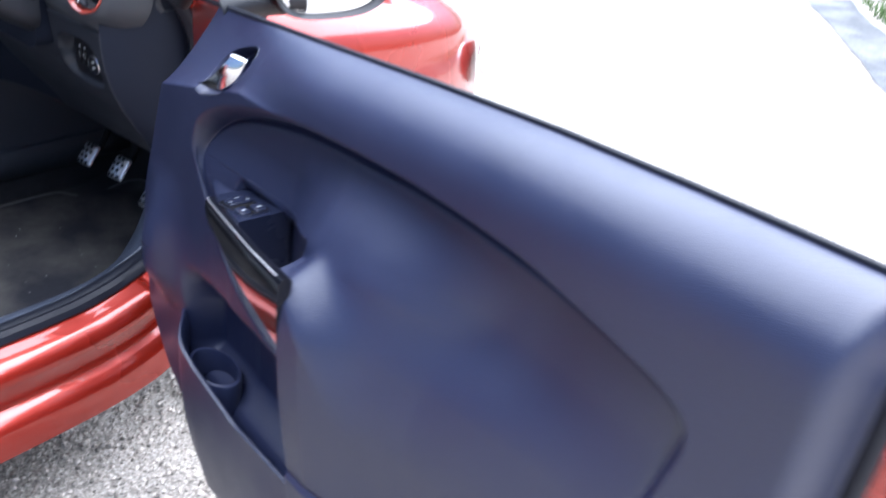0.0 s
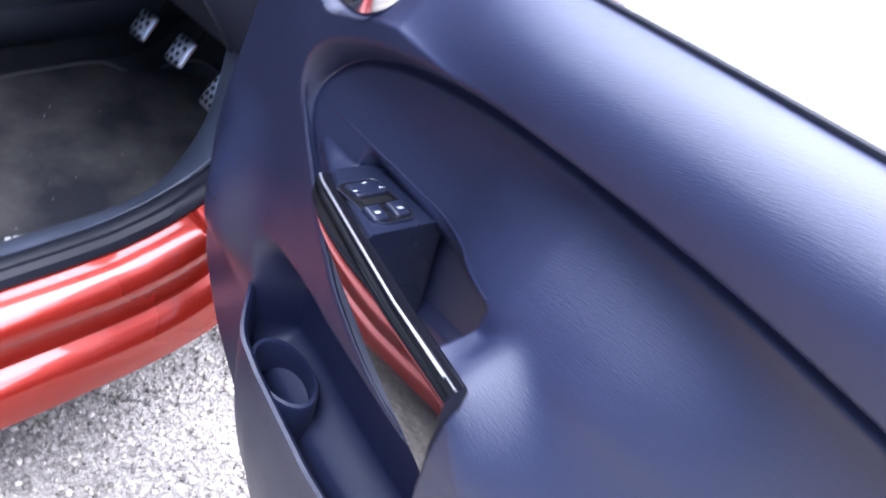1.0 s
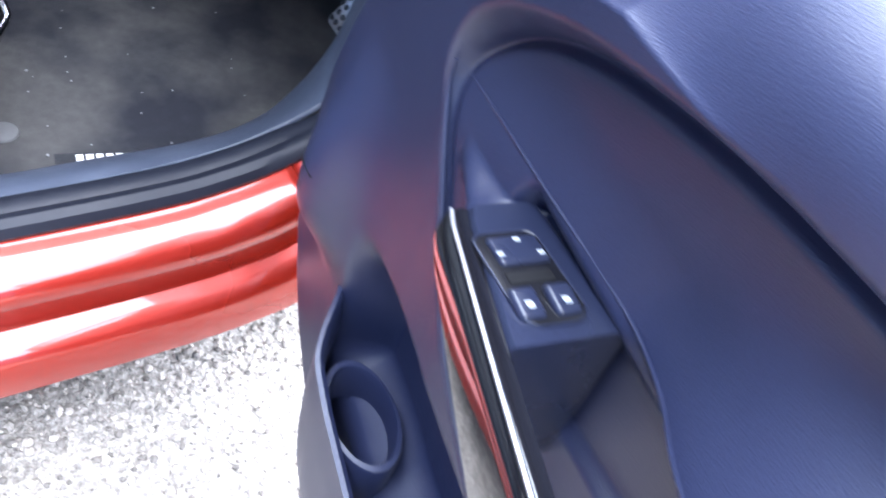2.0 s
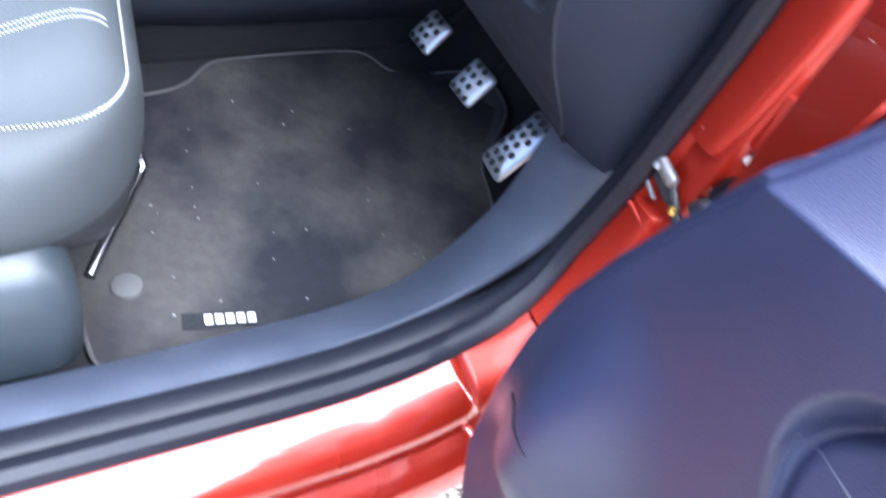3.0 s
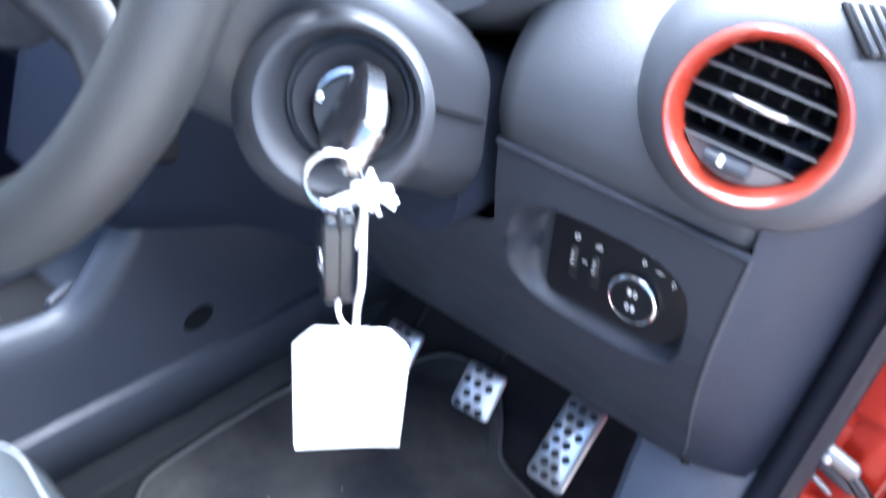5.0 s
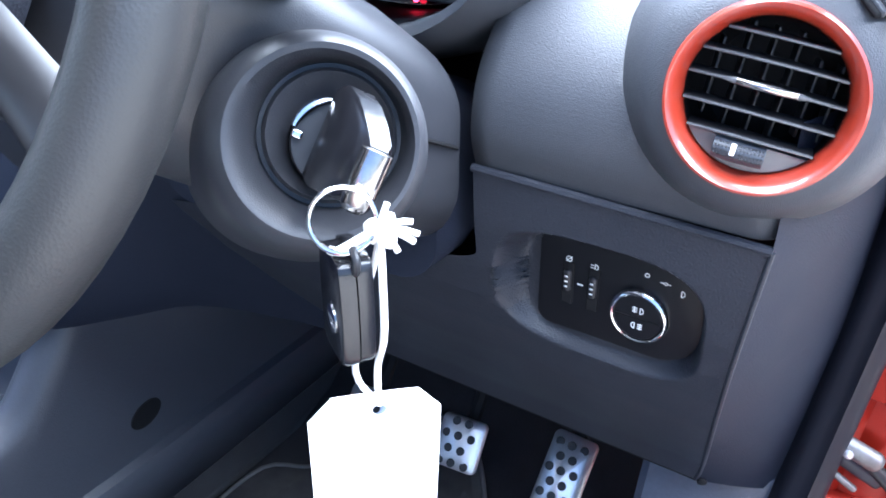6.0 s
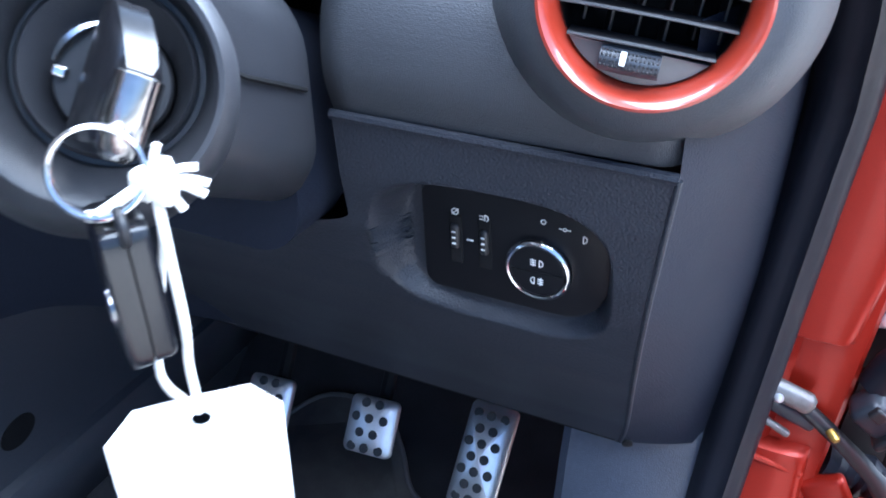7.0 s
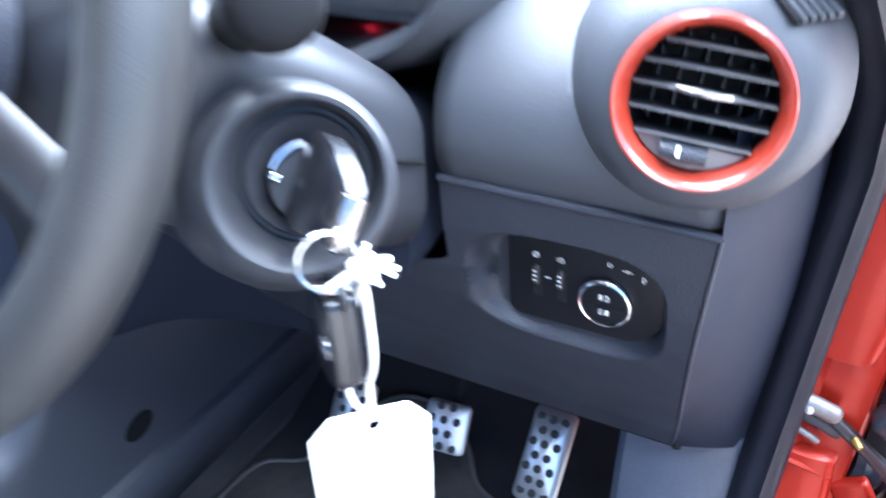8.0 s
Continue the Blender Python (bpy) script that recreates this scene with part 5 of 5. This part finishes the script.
SHELL = [(p.x, p.y) for p in spline([(0.17, 0.90, 0), (0.15, 0.75, 0), (0.15, 0.60, 0), (0.17, 0.42, 0), (0.24, 0.31, 0), (0.44, 0.20, 0), (0.60, 0.172, 0), (1.0, 0.172, 0), (1.30, 0.20, 0), (1.41, 0.30, 0), (1.445, 0.55, 0),
                                     (1.455, 0.85, 0), (1.45, 0.97, 0), (1.40, 1.00, 0), (0.9, 0.97, 0), (0.4, 0.92, 0), (0.22, 0.905, 0)], 3, True)]
part("door_skin", plate(SKIN, 0.012, DM(0, 0.030, 0), 0.004), PAINT, door, "orange painted outer door skin")
part("door_shell", plate(SHELL, 0.024, DM(0, 0.038, 0), 0.006), PAINT, door, "orange painted door shell")
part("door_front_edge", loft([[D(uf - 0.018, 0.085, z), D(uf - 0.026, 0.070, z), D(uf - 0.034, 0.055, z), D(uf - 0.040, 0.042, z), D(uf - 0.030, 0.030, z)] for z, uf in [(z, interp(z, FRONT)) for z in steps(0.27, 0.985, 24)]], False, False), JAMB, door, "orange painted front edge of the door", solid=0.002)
part("rear_seal", tube([D(1.432, 0.085, z) for z in steps(0.30, 1.08, 20)], 0.009, 10), RUBBER, door, "black rubber door edge seal")
part("belt_seal", tube([D(u, 0.0515, belt(u) + 0.001) for u in steps(0.16, 1.46, 24)], 0.0050, 8), RUBBER, door, "black window weatherstrip")
part("window_frame", tube(spline([D(0.10, 0.045, 1.03), D(0.20, 0.05, 1.13), D(0.38, 0.06, 1.25), D(0.66, 0.09, 1.37), D(0.98, 0.12, 1.45), D(1.25, 0.13, 1.46), D(1.42, 0.11, 1.39), D(1.468, 0.06, 1.20), D(1.468, 0.045, 1.12)], 6), 0.014, 10), BLACK, door, "black window frame")

# pull strip, switches, grab cup
def strip_at(u):
    return D(u, 0.151 + interp(u, ((0.46, 0.02), (0.485, 0.042), (0.60, 0.068), (0.70, 0.090), (0.82, 0.111))), shelf_z(u))


strip_u = steps(0.482, 0.812, 20)


def pull_strip():
    rings = []
    for u in strip_u:
        p = strip_at(u)
        t = (u - 0.482) / 0.33
        h = 0.026 + 0.062 * t
        rings.append([p + ND * a + Vector((0, 0, b)) for a, b in ((-0.012, -0.002), (-0.010, 0.004), (-0.004, 0.007), (0.003, 0.006), (0.0075, 0.000), (0.009, -0.010), (0.010, -0.6 * h), (0.008, -h), (0.003, -h - 0.002), (-0.002, -h), (-0.010, -0.012))])
    return loft(rings)


part("pull_strip", pull_strip(), GLOSS, door, "gloss black pull handle strip")
# the gloss strip's highlight line, modelled as a thin bright bead
part("strip_highlight", tube([strip_at(u) + ND * 0.0035 + Vector((0, 0, 0.0062)) for u in strip_u[:-1]], 0.0014, 8), ALU, door, "aluminium bead standing in for the gloss highlight on the pull strip")


def switch_pad():
    rings = []
    for u in steps(0.480, 0.606, 10):
        t = (u - 0.480) / 0.126
        z = shelf_z(u) + 0.006
        w1 = 0.152 + shelf_w(u) - 0.010
        w0 = 0.126
        r = 0.004
        drop = 0.112 * smooth(0.52, 0.60, u) + 0.035
        rings.append([D(u, w0, z - drop), D(u, w0, z - r), D(u, w0 + r, z), D(u, w1 - r, z + 0.001), D(u, w1, z - r), D(u, w1, z - 0.022), D(u, w1 - 0.030 * smooth(0.48, 0.53, u), z - drop)])
    return loft(rings)


pad = part("switch_pad", switch_pad(), PAD, door, "window and mirror switch pad")


def pad_m(u, f, h=0.0075):
    w = 0.142 + f * (shelf_w(u))
    return axes(D(u, w, shelf_z(u) + h), (-0.16 * UD.x, -0.16 * UD.y, 1), tuple(UD))


bezel = part("switch_bezel", plate(pod(0.043, 0.043, 0.024, 0.010, 0.014), 0.0016, pad_m(0.552, 0.50, 0.0060), 0.0006), GREYGLOSS, pad, "satin switch bezel")
part("bezel_edge", tube([pad_m(0.552, 0.50, 0.0076) @ Vector((x, y, 0)) for x, y in pod(0.0425, 0.0425, 0.0235, 0.010, 0.014)], 0.0009, 6, True), PAD, pad)
part("switch_gap", block((0.011, 0.032, 0.002), pad_m(0.553, 0.50, 0.0078), 0.0008), DEEP, pad)
for f in (0.30, 0.70):
    part("window_switch", block((0.024, 0.0185, 0.008), pad_m(0.576, f, 0.0085) @ pose(0, 0, 0, 0, 8), 0.0036), PAD, pad, "window lift switch")
    part("switch_mark", block((0.0045, 0.005, 0.0006), pad_m(0.579, f, 0.0128), 0.0002), SWITCHMARK, pad)
part("mirror_switch", block((0.026, 0.036, 0.006), pad_m(0.529, 0.50, 0.0078), 0.0028), PAD, pad)
for u, f in ((0.521, 0.48), (0.533, 0.78), (0.535, 0.24)):
    part("switch_mark", block((0.0028, 0.0045, 0.0006), pad_m(u, f, 0.0112), 0.0002), SWITCHMARK, pad)

# release handle
HU, HZ = 0.414, 1.013


def sq(x, p):
    return math.copysign(abs(x) ** p, x)


HO = [(HU + 0.050 * sq(math.cos(a), 0.52), HZ + 0.36 * 0.050 * sq(math.cos(a), 0.52) + 0.0335 * sq(math.sin(a), 0.52)) for a in [k * math.tau / 48 for k in range(48)]]


def handle_rim():
    def lifted(p, s, dw):
        u, z = HU + (p[0] - HU) * s, HZ + (p[1] - HZ) * s
        return D(u, panel_w(u, z) + dw, z)
    return loft([[lifted(p, s, dw) for p in HO] for s, dw in ((1.025, -0.001), (1.012, 0.0010), (0.985, 0.0005), (0.95, -0.002), (0.80, 0.001), (0.4, 0.001), (0.05, 0.001))], True, False)


bowl = part("handle_bowl", handle_rim(), TRIM, door, "shallow blue-grey handle bowl")
LEVER = spline([(0.380, 0.986, 0.150), (0.404, 0.990, 0.153), (0.430, 1.000, 0.155), (0.454, 1.016, 0.154), (0.469, 1.036, 0.148), (0.474, 1.054, 0.138)], 4)


def lever():
    rings = []
    n = len(LEVER)
    for i, p in enumerate(LEVER):
        t = i / (n - 1)
        d = (LEVER[min(i + 1, n - 1)] - LEVER[max(i - 1, 0)]).normalized()
        nx, nz = d.y, -d.x
        wid = 0.003 + 0.011 * math.sin(min(1, t * 1.2 + 0.05) * math.pi / 2)
        ring = []
        for k in range(14):
            a = k * math.tau / 14
            ring.append(D(p.x + nx * wid * math.cos(a), p.z - 0.002 + 0.0036 * math.sin(a) - 0.0065 * math.cos(a), p.y + nz * wid * math.cos(a)))
        rings.append(ring)
    return loft(rings)


rim_path = [p for p in INSET if p.x < 0.66 and p.y < 0.872]
gap = next((k for k in range(len(rim_path)) if (rim_path[k] - rim_path[k - 1]).length > 0.08), 0)
rim_path = rim_path[gap:] + rim_path[:gap]
part("insert_rim", tube([D(p.x + 0.001, panel_w(p.x - 0.010, p.y - 0.006) - 0.0005, p.y + 0.001) for p in rim_path], [0.0012 + 0.0022 * math.sin(math.pi * (k + 0.5) / len(rim_path)) for k in range(len(rim_path))], 8), TRIM, door, "raised rim of the leaf-shaped insert")
part("panel_seam", tube(spline([D(u, panel_w(u, z) + 0.0002, z) for u, z in ((0.366, 0.862), (0.42, 0.866), (0.50, 0.870), (0.60, 0.876), (0.66, 0.884), (0.70, 0.890), (0.745, 0.9015))], 5), 0.0013, 6), TRIM, door)
part("end_seam", tube(spline([D(u, panel_w(u, z) + 0.0002, z) for u, z in ((0.172, 0.606), (0.195, 0.628), (0.222, 0.637), (0.245, 0.636))], 4), 0.0012, 6), DEEP, door, "moulded parting line of the front end")


part("door_lever", lever(), CHROME, door, "chrome door release lever")

# door mirror
mirror = thing("door_mirror", tuple(D(0.27, 0.03, 1.06)), "black door mirror on the open door", "door mirror")
MC = D(0.30, -0.13, 1.122)


def shell_ring(k, sc):
    return [MC + UD * k + ND * (0.125 * sc * math.copysign(abs(math.cos(a)) ** 0.7, math.cos(a))) + Vector((0, 0, 0.075 * sc * math.copysign(abs(math.sin(a)) ** 0.75, math.sin(a)))) for a in [j * math.tau / 36 for j in range(36)]]


part("mirror_shell", loft([shell_ring(-0.085, 0.2), shell_ring(-0.078, 0.5), shell_ring(-0.055, 0.8), shell_ring(-0.02, 0.95), shell_ring(0.02, 1.0), shell_ring(0.028, 0.97), shell_ring(0.022, 0.90), shell_ring(0.012, 0.88)]), BLACK, mirror, "black mirror housing")
part("mirror_glass", loft([shell_ring(0.013, 0.87), shell_ring(0.016, 0.86)]), MIRROR, mirror, "silvered mirror glass")
part("mirror_arm", tube([D(0.26, 0.05, 1.06), D(0.28, 0.0, 1.075), MC + ND * 0.05 + Vector((0, 0, -0.04))], [0.03, 0.024, 0.026], 12), BLACK, mirror)

# ---- hinge, check strap and bolts at the pillar ----
strap = thing("check_strap", (-0.004, 0.03, 0.69), "steel door check strap between hinge pillar and door", "door check")
part("strap_bracket", block((0.037, 0.014, 0.017), pose(-0.012, 0.044, 0.693, 0, 20, 6), 0.0068), STEEL, strap, "pale grey pressed strap bracket")
part("bracket_plate", block((0.046, 0.008, 0.012), pose(-0.012, 0.050, 0.673, 0, 24, 6), 0.0035), PLUG, strap)
part("bracket_lip", block((0.030, 0.006, 0.006), pose(-0.020, 0.045, 0.661, 0, 30, 6), 0.0025), STEEL, strap)
part("bracket_rivet", disc([(0.004, 0), (0.004, 0.002), (0.002, 0.003)], axes((-0.020, 0.037, 0.694), (0, -1, 0.2)), 12), ALU, strap)
part("strap_arm", tube(spline([(-0.008, 0.052, 0.684), (0.020, 0.050, 0.664), (0.048, 0.050, 0.640), (0.066, 0.050, 0.620), (0.073, 0.050, 0.609)], 3), [0.006] * 5 + [0.0065] * 3 + [0.0085] * 4 + [0.006], 10, flat=0.55), BLACK, strap, "black check arm")
part("strap_pin", disc([(0.0035, 0), (0.0035, 0.007), (0.0025, 0.009)], axes((0.019, 0.046, 0.668), (0.6, -0.7, -0.2)), 12), AMBER, strap, "yellow zinc pin")
plug = thing("wiring_plug", (0.055, 0.075, 0.66), "grey plastic wiring connector clipped to the hinge pillar", "connector")
part("plug_body", block((0.034, 0.026, 0.026), pose(0.046, 0.060, 0.684, 8, 38, 12), 0.007), PLUG, plug)
part("plug_cap", block((0.026, 0.024, 0.022), pose(0.066, 0.058, 0.668, 0, 40, 20), 0.008), PLUG, plug)
part("plug_collar", block((0.008, 0.028, 0.030), pose(0.057, 0.058, 0.675, 4, 39, 15), 0.003), BLACK, plug)
part("plug_catch", block((0.012, 0.006, 0.010), pose(0.046, 0.046, 0.693, 0, 38, 12), 0.002), BLACK, plug)
part("plug_lead", tube(spline([(0.040, 0.070, 0.700), (0.052, 0.070, 0.728), (0.080, 0.060, 0.742), (0.120, 0.03, 0.745)], 5), 0.012, 10), RUBBER, plug)
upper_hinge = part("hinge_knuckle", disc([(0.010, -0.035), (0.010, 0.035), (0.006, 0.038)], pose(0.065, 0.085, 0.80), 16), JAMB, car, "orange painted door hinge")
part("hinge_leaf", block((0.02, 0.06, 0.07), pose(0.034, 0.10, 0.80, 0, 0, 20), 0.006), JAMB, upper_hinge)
part("hinge_bolt", disc([(0.008, 0), (0.008, 0.007), (0.005, 0.009)], axes((0.040, 0.085, 0.81), (0.6, -0.8, 0)), 6), STEEL, upper_hinge, "bare steel hinge bolt")
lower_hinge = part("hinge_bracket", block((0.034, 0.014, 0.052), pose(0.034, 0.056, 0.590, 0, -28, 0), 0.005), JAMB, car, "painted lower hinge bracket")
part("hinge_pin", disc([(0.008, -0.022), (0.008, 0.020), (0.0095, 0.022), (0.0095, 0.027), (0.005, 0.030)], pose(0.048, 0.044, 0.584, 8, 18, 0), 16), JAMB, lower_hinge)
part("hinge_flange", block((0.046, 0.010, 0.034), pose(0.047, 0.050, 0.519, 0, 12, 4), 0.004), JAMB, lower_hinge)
for x, y, z in ((0.077, 0.044, 0.650), (0.070, 0.044, 0.568)):
    part("hinge_bolt", disc([(0.006, 0), (0.006, 0.005), (0.0038, 0.0055), (0.0038, 0.011), (0.002, 0.012)], axes((x, y, z), (0.45, -0.85, 0.25)), 6), ALU, lower_hinge, "bare bright bolt")
loom = thing("wiring_boot", (0.03, 0.06, 0.60), "black rubber wiring boot between pillar and door", "cable boot")
part("boot", tube(spline([(0.02, 0.075, 0.615), (0.06, 0.08, 0.60), (0.11, 0.04, 0.585), (0.15, -0.01, 0.58)], 6), [0.016 + 0.003 * (k % 2) for k in range(19)], 12), RUBBER, loom)
